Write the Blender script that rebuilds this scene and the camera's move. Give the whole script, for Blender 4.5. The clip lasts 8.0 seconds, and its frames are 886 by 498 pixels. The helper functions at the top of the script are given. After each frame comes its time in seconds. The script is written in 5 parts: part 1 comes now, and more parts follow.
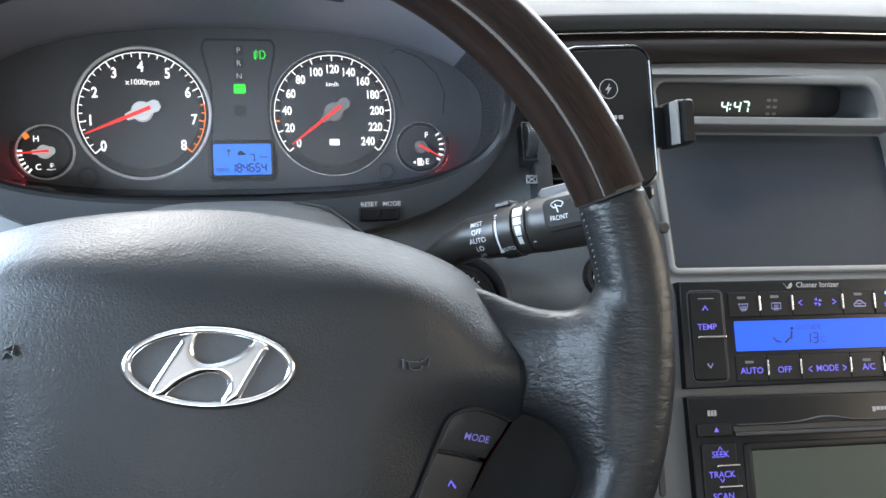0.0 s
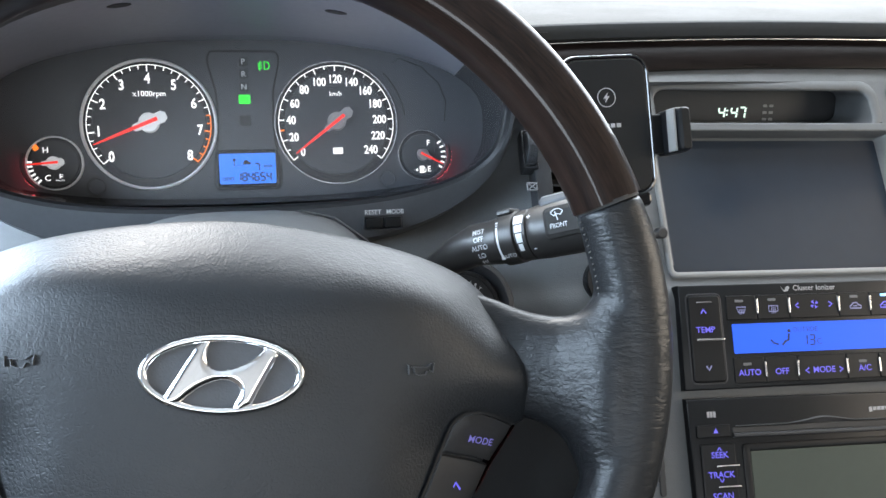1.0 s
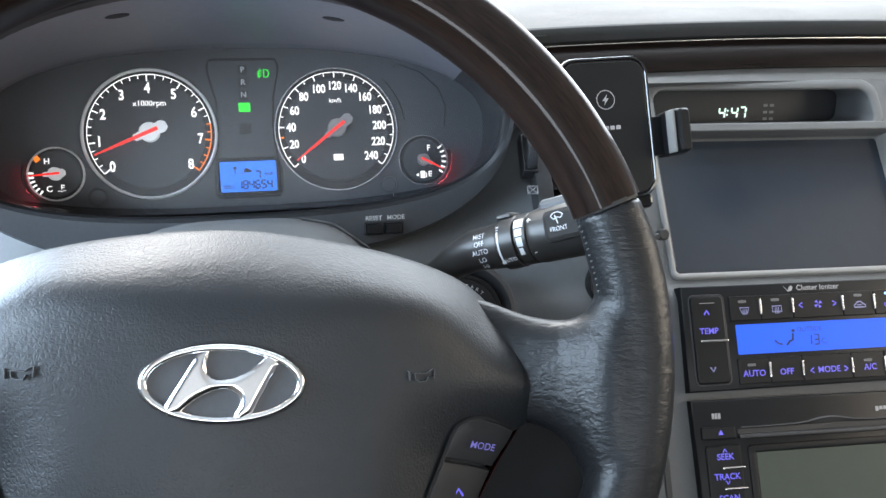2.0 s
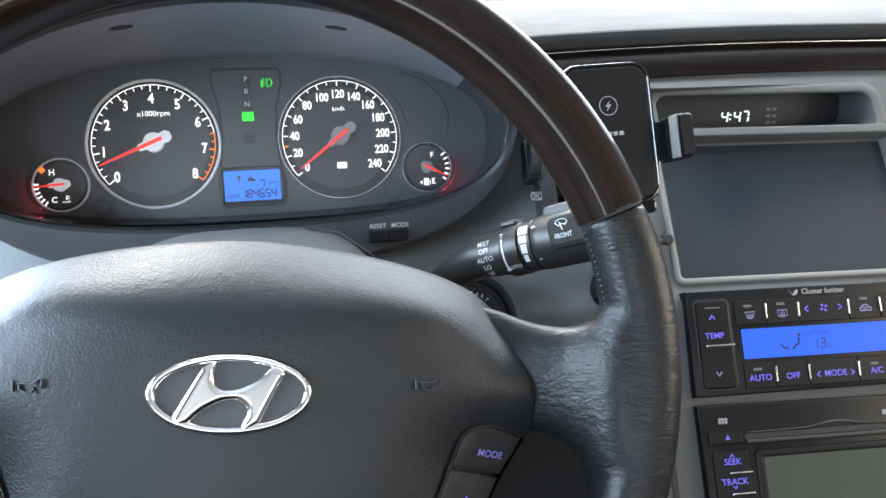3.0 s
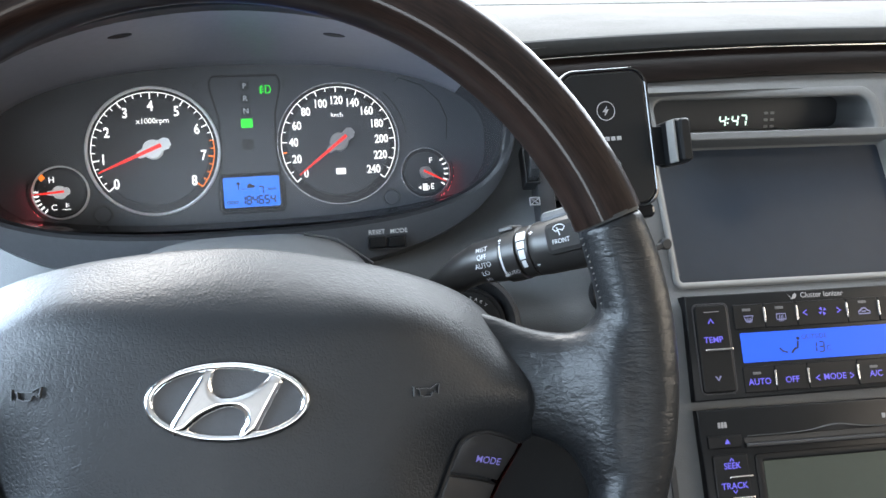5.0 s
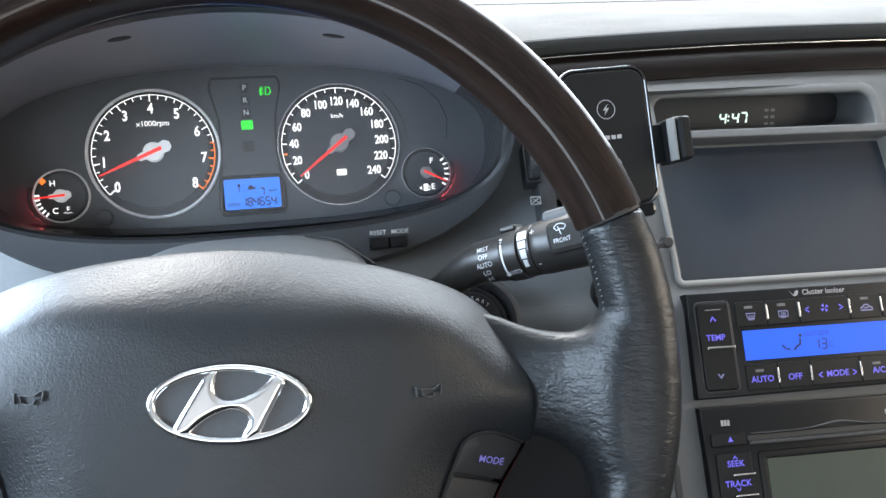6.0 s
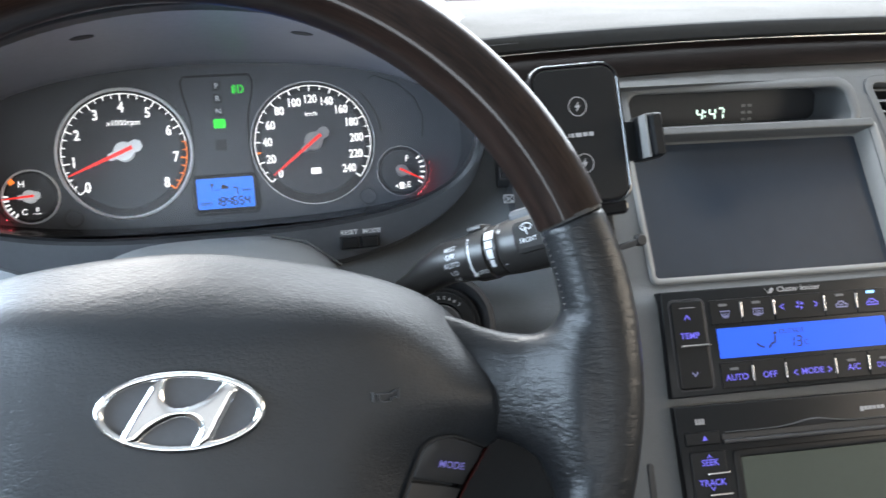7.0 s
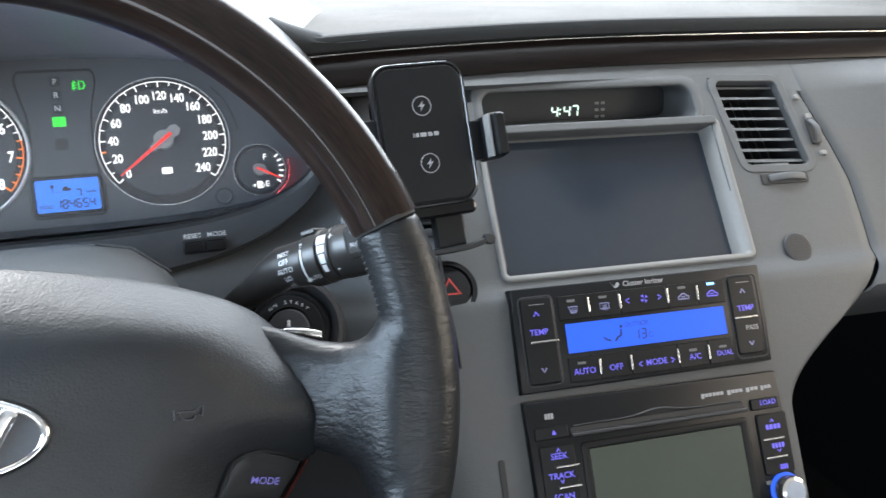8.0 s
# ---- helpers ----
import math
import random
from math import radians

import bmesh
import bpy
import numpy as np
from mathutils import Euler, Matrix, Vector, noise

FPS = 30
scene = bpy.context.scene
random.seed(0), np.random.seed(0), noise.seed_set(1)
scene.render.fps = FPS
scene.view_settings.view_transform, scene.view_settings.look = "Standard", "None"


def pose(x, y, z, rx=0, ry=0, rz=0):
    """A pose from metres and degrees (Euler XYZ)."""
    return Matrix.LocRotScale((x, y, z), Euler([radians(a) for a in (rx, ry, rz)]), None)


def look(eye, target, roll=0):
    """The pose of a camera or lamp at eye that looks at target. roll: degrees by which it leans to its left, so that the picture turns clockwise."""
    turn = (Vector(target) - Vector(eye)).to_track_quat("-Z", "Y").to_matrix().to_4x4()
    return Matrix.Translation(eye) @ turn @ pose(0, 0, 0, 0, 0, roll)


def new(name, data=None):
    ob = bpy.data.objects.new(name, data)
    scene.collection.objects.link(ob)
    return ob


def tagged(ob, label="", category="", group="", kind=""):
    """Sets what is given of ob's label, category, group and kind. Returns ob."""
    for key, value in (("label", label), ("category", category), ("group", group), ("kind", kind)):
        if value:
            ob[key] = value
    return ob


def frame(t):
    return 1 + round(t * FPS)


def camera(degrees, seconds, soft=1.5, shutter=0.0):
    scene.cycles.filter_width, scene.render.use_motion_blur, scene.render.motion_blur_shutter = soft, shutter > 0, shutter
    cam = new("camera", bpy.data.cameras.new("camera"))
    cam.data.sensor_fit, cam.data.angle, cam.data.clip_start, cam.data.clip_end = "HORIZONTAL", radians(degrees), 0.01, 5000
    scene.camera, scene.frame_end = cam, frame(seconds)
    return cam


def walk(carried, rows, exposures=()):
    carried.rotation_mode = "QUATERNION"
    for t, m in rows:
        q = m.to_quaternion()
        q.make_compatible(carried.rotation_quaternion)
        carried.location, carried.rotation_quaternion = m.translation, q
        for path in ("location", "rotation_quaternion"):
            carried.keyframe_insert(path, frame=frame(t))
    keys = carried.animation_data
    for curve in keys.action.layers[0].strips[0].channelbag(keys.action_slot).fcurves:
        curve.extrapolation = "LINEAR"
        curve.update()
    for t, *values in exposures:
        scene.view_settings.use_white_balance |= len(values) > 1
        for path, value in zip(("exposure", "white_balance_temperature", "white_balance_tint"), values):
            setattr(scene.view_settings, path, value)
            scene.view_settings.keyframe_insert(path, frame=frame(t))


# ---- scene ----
from mathutils.geometry import delaunay_2d_cdt

cam = camera(58.9, 8.0, shutter=0.5)
# seconds, eye, target, roll
PATH = [
    (0, (-0.0510, -0.0298, 1.1070), (0.3650, 1.8009, 0.4176), 2.16),
    (0.5, (-0.0536, -0.0365, 1.1104), (0.3647, 1.7944, 0.4227), 2.03),
    (1, (-0.0535, -0.0385, 1.1129), (0.3577, 1.7960, 0.4305), 1.62),
    (1.5, (-0.0510, -0.0382, 1.1129), (0.3545, 1.7988, 0.4339), 1.11),
    (3, (-0.0519, -0.0381, 1.1145), (0.3411, 1.8087, 0.4550), -0.02),
    (3.5, (-0.0525, -0.0388, 1.1150), (0.3408, 1.8088, 0.4578), -0.09),
    (4, (-0.0516, -0.0400, 1.1160), (0.3405, 1.8096, 0.4638), -0.12),
    (4.5, (-0.0507, -0.0393, 1.1160), (0.3409, 1.8109, 0.4652), -0.18),
    (6, (-0.0504, -0.0388, 1.1160), (0.3376, 1.8123, 0.4657), -0.88),
    (6.5, (-0.0504, -0.0393, 1.1165), (0.3349, 1.8104, 0.4608), -1.04),
    (7, (-0.0344, -0.0358, 1.1165), (0.3678, 1.8081, 0.4545), -1.13),
    (7.5, (-0.0053, -0.0416, 1.1206), (0.5208, 1.7648, 0.4422), -0.32),
    (8, (0.0071, -0.0388, 1.1205), (0.6268, 1.7345, 0.4339), 0.07),
]
walk(cam, [(t, look(eye, target, roll)) for t, eye, target, roll in PATH])

# ---- world, sun, large lights and exposure ----
scene.view_settings.exposure = 0.17
world = bpy.data.worlds.new("sky")
scene.world = world
world.use_nodes = True
wn = world.node_tree
sky = wn.nodes.new("ShaderNodeTexSky")
sky.sky_type, sky.sun_disc = "NISHITA", False
sky.sun_elevation, sky.sun_rotation = radians(45.5), radians(-17)
wn.nodes["Background"].inputs["Strength"].default_value = 0.15
wn.links.new(sky.outputs["Color"], wn.nodes["Background"].inputs["Color"])

sun = new("sun", bpy.data.lights.new("sun", "SUN"))
sun.data.energy, sun.data.angle, sun.data.color = 1.8, radians(5), (1.0, 0.965, 0.92)
sun.matrix_world = look((-0.30, 1.35, 2.05), (0, 0.35, 1.0))


def window_light(name, eye, target, w, h, watts, colour):
    ob = new(name, bpy.data.lights.new(name, "AREA"))
    ob.data.shape, ob.data.size, ob.data.size_y, ob.data.energy, ob.data.color = "RECTANGLE", w, h, watts, colour
    ob.matrix_world = look(eye, target)
    return ob


window_light("left_window_light", (-0.425, 0.42, 1.12), (0.2, 0.36, 1.0), 0.85, 0.20, 14.0, (0.64, 0.81, 1.0))
window_light("right_window_light", (1.045, -0.05, 1.19), (0.3, 0.1, 1.0), 0.85, 0.32, 6.8, (1.0, 0.86, 0.69))
window_light("windshield_light", (0.31, 0.83, 1.262), (0.31, 0.392, 0.363), 1.3, 0.85, 31.0, (0.875, 0.945, 1.0))
window_light("rear_window_light", (0.31, -1.5, 1.3), (0.31, 0.4, 1.0), 1.1, 0.35, 5.0, (0.98, 0.96, 0.93))
window_light("left_rear_window_light", (-0.425, -0.96, 1.19), (0.3, -0.1, 1.0), 0.60, 0.32, 5.5, (0.82, 0.91, 1.0))


# ---- materials ----
def mat(name, col, rough=0.5, metal=0.0, var=0.10, scale=60.0, bump=(), coat=0.0, emit=0.0, spec=0.5, uv=False, stretch=None, tint=None):
    m = bpy.data.materials.new(name)
    m.use_nodes = True
    nt = m.node_tree
    b = nt.nodes["Principled BSDF"]
    N, L = nt.nodes.new, nt.links.new
    tc = N("ShaderNodeTexCoord")
    src = tc.outputs["UV" if uv else "Object"]
    if stretch:
        mp = N("ShaderNodeMapping")
        mp.inputs["Scale"].default_value = stretch
        L(src, mp.inputs["Vector"])
        src = mp.outputs["Vector"]
    b.inputs["Metallic"].default_value = metal
    b.inputs["Specular IOR Level"].default_value = spec
    b.inputs["Coat Weight"].default_value = coat
    b.inputs["Coat Roughness"].default_value = 0.06
    if var:
        n1, n2 = N("ShaderNodeTexNoise"), N("ShaderNodeTexNoise")
        n1.inputs["Scale"].default_value, n1.inputs["Detail"].default_value = scale, 6
        n2.inputs["Scale"].default_value, n2.inputs["Detail"].default_value = scale * 9, 3
        for n in (n1, n2):
            L(src, n.inputs["Vector"])
        add = N("ShaderNodeMath")
        add.operation = "ADD"
        L(n1.outputs["Fac"], add.inputs[0]), L(n2.outputs["Fac"], add.inputs[1])
        ramp = N("ShaderNodeValToRGB")
        c2 = tint or col
        ramp.color_ramp.elements[0].color = (*[c * (1 - var) for c in col], 1)
        ramp.color_ramp.elements[1].color = (*[min(1, c * (1 + var)) for c in c2], 1)
        ramp.color_ramp.elements[0].position, ramp.color_ramp.elements[1].position = 0.3, 0.7
        half = N("ShaderNodeMath")
        half.operation, half.inputs[1].default_value = "MULTIPLY", 0.5
        L(add.outputs[0], half.inputs[0]), L(half.outputs[0], ramp.inputs["Fac"])
        L(ramp.outputs["Color"], b.inputs["Base Color"])
        mr = N("ShaderNodeMapRange")
        mr.inputs["To Min"].default_value, mr.inputs["To Max"].default_value = max(0.02, rough * 0.8), min(1, rough * 1.2)
        L(n1.outputs["Fac"], mr.inputs["Value"]), L(mr.outputs["Result"], b.inputs["Roughness"])
    else:
        b.inputs["Base Color"].default_value = (*col, 1)
        b.inputs["Roughness"].default_value = rough
    last = None
    for kind, s, dist in bump:
        if kind == "cells":
            t = N("ShaderNodeTexVoronoi")
            t.feature = "SMOOTH_F1"
            out = t.outputs["Distance"]
        elif kind in ("pebble", "crease"):
            warp = N("ShaderNodeTexNoise")
            warp.inputs["Scale"].default_value, warp.inputs["Detail"].default_value = s * 0.6, 3
            L(src, warp.inputs["Vector"])
            mixed = N("ShaderNodeVectorMath")
            mixed.operation, mixed.inputs[1].default_value = "MULTIPLY_ADD", [0.9 / s] * 3
            L(warp.outputs["Color"], mixed.inputs[0]), L(src, mixed.inputs[2])
            t = N("ShaderNodeTexVoronoi")
            t.feature = "DISTANCE_TO_EDGE"
            L(mixed.outputs[0], t.inputs["Vector"])
            dome = N("ShaderNodeMapRange")
            dome.interpolation_type = "SMOOTHSTEP"
            dome.inputs["From Max"].default_value = 0.30 if kind == "pebble" else 0.16
            L(t.outputs["Distance"], dome.inputs["Value"])
            out = dome.outputs["Result"]
        else:
            t = N("ShaderNodeTexNoise")
            t.inputs["Detail"].default_value = 4
            out = t.outputs["Fac"]
        t.inputs["Scale"].default_value = s
        if kind in ("cells", "noise"):
            L(src, t.inputs["Vector"])
        bp = N("ShaderNodeBump")
        bp.inputs["Distance"].default_value, bp.inputs["Strength"].default_value = dist, 1.0
        L(out, bp.inputs["Height"])
        if last:
            L(last.outputs["Normal"], bp.inputs["Normal"])
        last = bp
    if last:
        L(last.outputs["Normal"], b.inputs["Normal"])
    if emit:
        b.inputs["Base Color"].default_value = (*[c * 0.15 for c in col], 1)
        b.inputs["Emission Color"].default_value = (*col, 1)
        b.inputs["Emission Strength"].default_value = emit
    return m


LEATHER = mat("pad_leather", (0.0098, 0.0115, 0.0138), 0.45, spec=0.5, bump=(("pebble", 560, 0.00006), ("noise", 380, 0.00018), ("noise", 90, 0.0003)), scale=30)
GRIP = mat("grip_leather", (0.010, 0.0108, 0.012), 0.38, spec=0.34, bump=(("crease", 420, 0.000035), ("noise", 900, 0.00013), ("noise", 330, 0.00040), ("noise", 120, 0.0004)), scale=40, stretch=(0.36, 1.0, 0.7))
WOOD = mat("gloss_wood", (0.0040, 0.0026, 0.0022), 0.38, var=0.75, scale=16, coat=0.42, spec=0.08, uv=True, stretch=(0.6, 9, 1), tint=(0.014, 0.0075, 0.0055))
TRIMWOOD = mat("trim_wood", (0.0035, 0.0027, 0.0027), 0.3, var=0.6, scale=10, coat=0.0, spec=0.12, stretch=(0.7, 12, 12), tint=(0.0075, 0.0052, 0.0047))
GREY = mat("grey_plastic", (0.070, 0.0735, 0.077), 0.55, bump=(("cells", 1100, 0.00012),), scale=25, var=0.06)
DASHTOP = mat("dash_top_vinyl", (0.046, 0.044, 0.0415), 0.66, spec=0.10, bump=(("cells", 900, 0.0002),), scale=12, var=0.12)
CHAR = mat("charcoal_plastic", (0.030, 0.031, 0.034), 0.5, spec=0.35, bump=(("cells", 1300, 0.00008),), scale=30)
RIMGREY = mat("rim_plastic", (0.058, 0.061, 0.067), 0.5, bump=(("cells", 1300, 0.00008),), scale=30)
LIPBLACK = mat("lip_black", (0.011, 0.0115, 0.013), 0.42, spec=0.35, bump=(("cells", 1300, 0.00006),), scale=30)
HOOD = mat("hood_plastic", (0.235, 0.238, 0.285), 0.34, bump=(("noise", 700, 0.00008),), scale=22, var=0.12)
FACE = mat("cluster_face", (0.047, 0.050, 0.057), 0.45, scale=40, var=0.08)
DIAL = mat("dial_black", (0.036, 0.038, 0.043), 0.5, scale=60)
# glossy black of the lower hood wall, also painted on its sides as shade
WALLBLACK = mat("glossy_black_and_shade", (0.020, 0.021, 0.024), 0.24, scale=30, var=0.15, spec=0.6)
GLOSS = mat("gloss_black", (0.006, 0.006, 0.007), 0.12, scale=30, var=0.2)
SATIN = mat("satin_black", (0.006, 0.0066, 0.0075), 0.38, spec=0.22, scale=60, bump=(("noise", 1500, 0.00003),))
STALK = mat("stalk_plastic", (0.021, 0.0195, 0.0185), 0.36, spec=0.45, scale=60, bump=(("noise", 1500, 0.00003),))
SILVER = mat("silver_bezel", (0.19, 0.19, 0.186), 0.45, metal=0.15, scale=50, var=0.05)
WHITERING = mat("dial_ring_white", (0.90, 0.91, 0.94), 0.3, metal=0.0, scale=90, var=0.04)
CHROME = mat("chrome", (0.86, 0.85, 0.84), 0.07, metal=1.0, scale=70, var=0.04)
BADGE = mat("badge_chrome", (0.92, 0.90, 0.89), 0.13, metal=1.0, scale=70, var=0.04)
CHROMER = mat("satin_chrome", (0.70, 0.69, 0.67), 0.22, metal=1.0, scale=70, var=0.05)
RINGSILVER = mat("dial_ring_silver", (0.86, 0.87, 0.90), 0.25, metal=0.8, scale=90, var=0.04)
SCREEN = mat("screen_glass", (0.018, 0.024, 0.034), 0.12, scale=8, var=0.05, spec=0.7)
LCDOFF = mat("unlit_lcd", (0.058, 0.069, 0.057), 0.45, scale=20, var=0.05, spec=0.2)
RUBBER = mat("rubber", (0.018, 0.018, 0.019), 0.6, scale=40)
PRINT = mat("white_print", (0.52, 0.53, 0.54), 0.5, var=0)
GREYPRINT = mat("grey_print", (0.30, 0.30, 0.31), 0.5, var=0)
DIMPRINT = mat("unlit_print", (0.12, 0.125, 0.13), 0.5, var=0)
LIT = mat("lit_white", (1.0, 1.0, 1.0), 0.5, var=0, emit=1.3)
LIP = mat("lip_vinyl", (0.026, 0.028, 0.030), 0.75, spec=0.2, bump=(("cells", 1200, 0.00012),), scale=30)
LITORANGE = mat("lit_orange", (1.0, 0.22, 0.02), 0.5, var=0, emit=1.2)
LITRED = mat("lit_red", (1.0, 0.035, 0.025), 0.4, var=0, emit=1.0)
# emission of the added strips that redden the hood wall
GLOWRED = mat("red_glow_strip", (1.0, 0.12, 0.15), 0.5, var=0, emit=6.0)
LITGREEN = mat("lit_green", (0.03, 1.0, 0.05), 0.4, var=0, emit=1.0)
LITBLUE = mat("lit_lcd_blue", (0.035, 0.135, 0.95), 0.35, var=0, emit=1.0, spec=0.15)
LITTRIP = mat("lit_trip_blue", (0.045, 0.22, 1.0), 0.35, var=0, emit=1.05, spec=0.15)
LENSRED = mat("red_lens", (0.20, 0.022, 0.016), 0.25, var=0)
LITVIOLET = mat("lit_violet", (0.17, 0.15, 0.95), 0.4, var=0, emit=0.85)
DIMVIOLET = mat("dim_violet", (0.26, 0.24, 0.75), 0.4, var=0, emit=0.55)
LITCLOCK = mat("lit_clock", (0.75, 1.0, 0.88), 0.4, var=0, emit=1.3)
SEG = mat("lcd_segment", (0.002, 0.004, 0.025), 0.4, var=0)
SEGDIM = mat("lcd_segment_pale", (0.02, 0.06, 0.40), 0.4, var=0, emit=0.5)
REDPAINT = mat("red_paint", (0.36, 0.035, 0.028), 0.4, var=0)
THREAD = mat("stitch_thread", (0.07, 0.068, 0.066), 0.7, var=0.1)
STALKFACE = mat("grained_stalk_plastic", (0.022, 0.0205, 0.0195), 0.6, spec=0.18, scale=60, bump=(("noise", 1500, 0.00004),))
CARPET = mat("black_carpet", (0.008, 0.0085, 0.0095), 0.95, spec=0.05, scale=60, bump=(("noise", 900, 0.0006),))
LOWERBLACK = mat("dull_black", (0.016, 0.0175, 0.019), 0.8, spec=0.1, scale=40)
CLOTH = mat("cabin_lining", (0.60, 0.60, 0.60), 0.9, bump=(("noise", 300, 0.001),), scale=20)
DOORLINE = mat("door_lining", (0.22, 0.215, 0.21), 0.7, bump=(("noise", 200, 0.0008),), scale=20)
# silver cap with slight emission, standing in for light falling on it
GLOWHUB = mat("needle_cap", (0.62, 0.66, 0.68), 0.35, metal=0.3, scale=80, var=0.05, emit=0.4)
GREYHUB = mat("needle_cap_grey", (0.30, 0.29, 0.29), 0.4, metal=0.2, scale=80, var=0.05)


# ---- mesh helpers ----
def part(name, bm, material, parent=None, label="", m=None, sharp=38, smooth=True):
    bmesh.ops.recalc_face_normals(bm, faces=bm.faces)
    me = bpy.data.meshes.new(name)
    bm.to_mesh(me)
    bm.free()
    me.materials.append(material)
    if smooth:
        me.polygons.foreach_set("use_smooth", [True] * len(me.polygons))
        me.set_sharp_from_angle(angle=radians(sharp))
        for p in me.polygons if sharp < 85 else ():
            if len(p.vertices) > 8:
                p.use_smooth = False
    ob = new(name, me)
    if parent is not None:
        ob.parent = parent
    if m is not None:
        ob.matrix_local = m
    if label:
        ob["label"] = label
    return ob


def thing(name, m, label, category, group="", kind=""):
    ob = new(name)
    ob.empty_display_size = 0.02
    ob.matrix_world = m
    return tagged(ob, label, category, group, kind)


def plane_frame(p, tilt, yaw=0.0, roll=0.0):
    """x along the panel, y up the panel, z out of it towards the driver; tilted back by tilt."""
    return pose(p[0], p[1], p[2], 90 - tilt, 0, yaw) @ pose(0, 0, 0, 0, 0, roll)


def loft(bm, loops, closed=True, cap0=False, cap1=False, uvs=False):
    rows = [[bm.verts.new(p) for p in loop] for loop in loops]
    n = len(rows[0])
    for a, b in zip(rows, rows[1:]):
        for i in range(n if closed else n - 1):
            j = (i + 1) % n
            bm.faces.new((a[i], a[j], b[j], b[i]))
    if cap0:
        bm.faces.new(rows[0][::-1])
    if cap1:
        bm.faces.new(rows[-1])
    return rows


def rr(x0, x1, y0, y1, r, z=0.0, n=5):
    r = max(1e-5, min(r, (x1 - x0) / 2 - 1e-6, (y1 - y0) / 2 - 1e-6))
    out = []
    for cx, cy, a0 in ((x1 - r, y1 - r, 0), (x0 + r, y1 - r, 90), (x0 + r, y0 + r, 180), (x1 - r, y0 + r, 270)):
        for i in range(n + 1):
            a = radians(a0 + 90 * i / n)
            out.append((cx + r * math.cos(a), cy + r * math.sin(a), z))
    return out


def slab(bm, x0, x1, y0, y1, z0, z1, r=0.001, b=0.0006, n=4):
    """A plate with rounded corners and a rounded front edge."""
    loft(bm, [rr(x0, x1, y0, y1, r, z0, n), rr(x0, x1, y0, y1, r, z1 - b, n),
              rr(x0 + b * 0.3, x1 - b * 0.3, y0 + b * 0.3, y1 - b * 0.3, r - b * 0.3, z1 - b * 0.3, n),
              rr(x0 + b, x1 - b, y0 + b, y1 - b, r - b, z1, n)], cap0=True, cap1=True)
    return bm


def bslab(*a, **k):
    return slab(bmesh.new(), *a, **k)


def border(bm, o, i, ro, ri, z0, z1, b=0.0008, n=5, deep=None):
    """A frame round an opening: o and i are x0, x1, y0, y1 of its outer and inner edge."""
    e = lambda q, d: (q[0] - d, q[1] + d, q[2] - d, q[3] + d)
    deep = z0 if deep is None else deep
    loft(bm, [rr(*o, ro, z0, n), rr(*o, ro, z1 - b, n), rr(*e(o, -b * 0.3), ro - b * 0.3, z1 - b * 0.3, n), rr(*e(o, -b), ro - b, z1, n),
              rr(*e(i, b), ri + b, z1, n), rr(*e(i, b * 0.3), ri + b * 0.3, z1 - b * 0.3, n), rr(*i, ri, z1 - b, n), rr(*i, ri, deep, n)])
    return bm


def circ(cx, cy, r, z, n=48):
    return [(cx + r * math.cos(2 * math.pi * i / n), cy + r * math.sin(2 * math.pi * i / n), z) for i in range(n)]


def lathe(prof, cx=0.0, cy=0.0, n=48, caps=True, bm=None):
    bm = bm or bmesh.new()
    loft(bm, [circ(cx, cy, max(r, 1e-5), z, n) for r, z in prof], cap0=caps, cap1=caps)
    return bm


def poly(bm, pts, z0, z1):
    a = [bm.verts.new((x, y, z0)) for x, y in pts]
    b = [bm.verts.new((x, y, z1)) for x, y in pts]
    n = len(pts)
    bm.faces.new(b)
    bm.faces.new(a[::-1])
    for i in range(n):
        j = (i + 1) % n
        bm.faces.new((a[i], a[j], b[j], b[i]))
    return bm


def stroke(bm, pts, w, z0, z1, close=False):
    """A flat line of width w along pts."""
    p = [Vector(q) for q in pts]
    n = len(p)
    L, R = [], []
    for i in range(n):
        a = p[(i - 1) % n] if close or i else p[i]
        c = p[(i + 1) % n] if close or i < n - 1 else p[i]
        d = (c - a).normalized()
        q = Vector((-d.y, d.x)) * w / 2
        L.append(p[i] + q), R.append(p[i] - q)
    rows = [[bm.verts.new((*q, z)) for q in s] for s, z in ((L, z0), (L, z1), (R, z1), (R, z0))]
    for i in range(n if close else n - 1):
        j = (i + 1) % n
        for k in range(4):
            bm.faces.new((rows[k][i], rows[k][j], rows[(k + 1) % 4][j], rows[(k + 1) % 4][i]))
    if not close:
        bm.faces.new([rows[k][0] for k in range(4)])
        bm.faces.new([rows[k][-1] for k in range(3, -1, -1)])
    return bm


def arc(cx, cy, r, a0, a1, n=24):
    return [(cx + r * math.cos(radians(a0 + (a1 - a0) * i / n)), cy + r * math.sin(radians(a0 + (a1 - a0) * i / n))) for i in range(n + 1)]


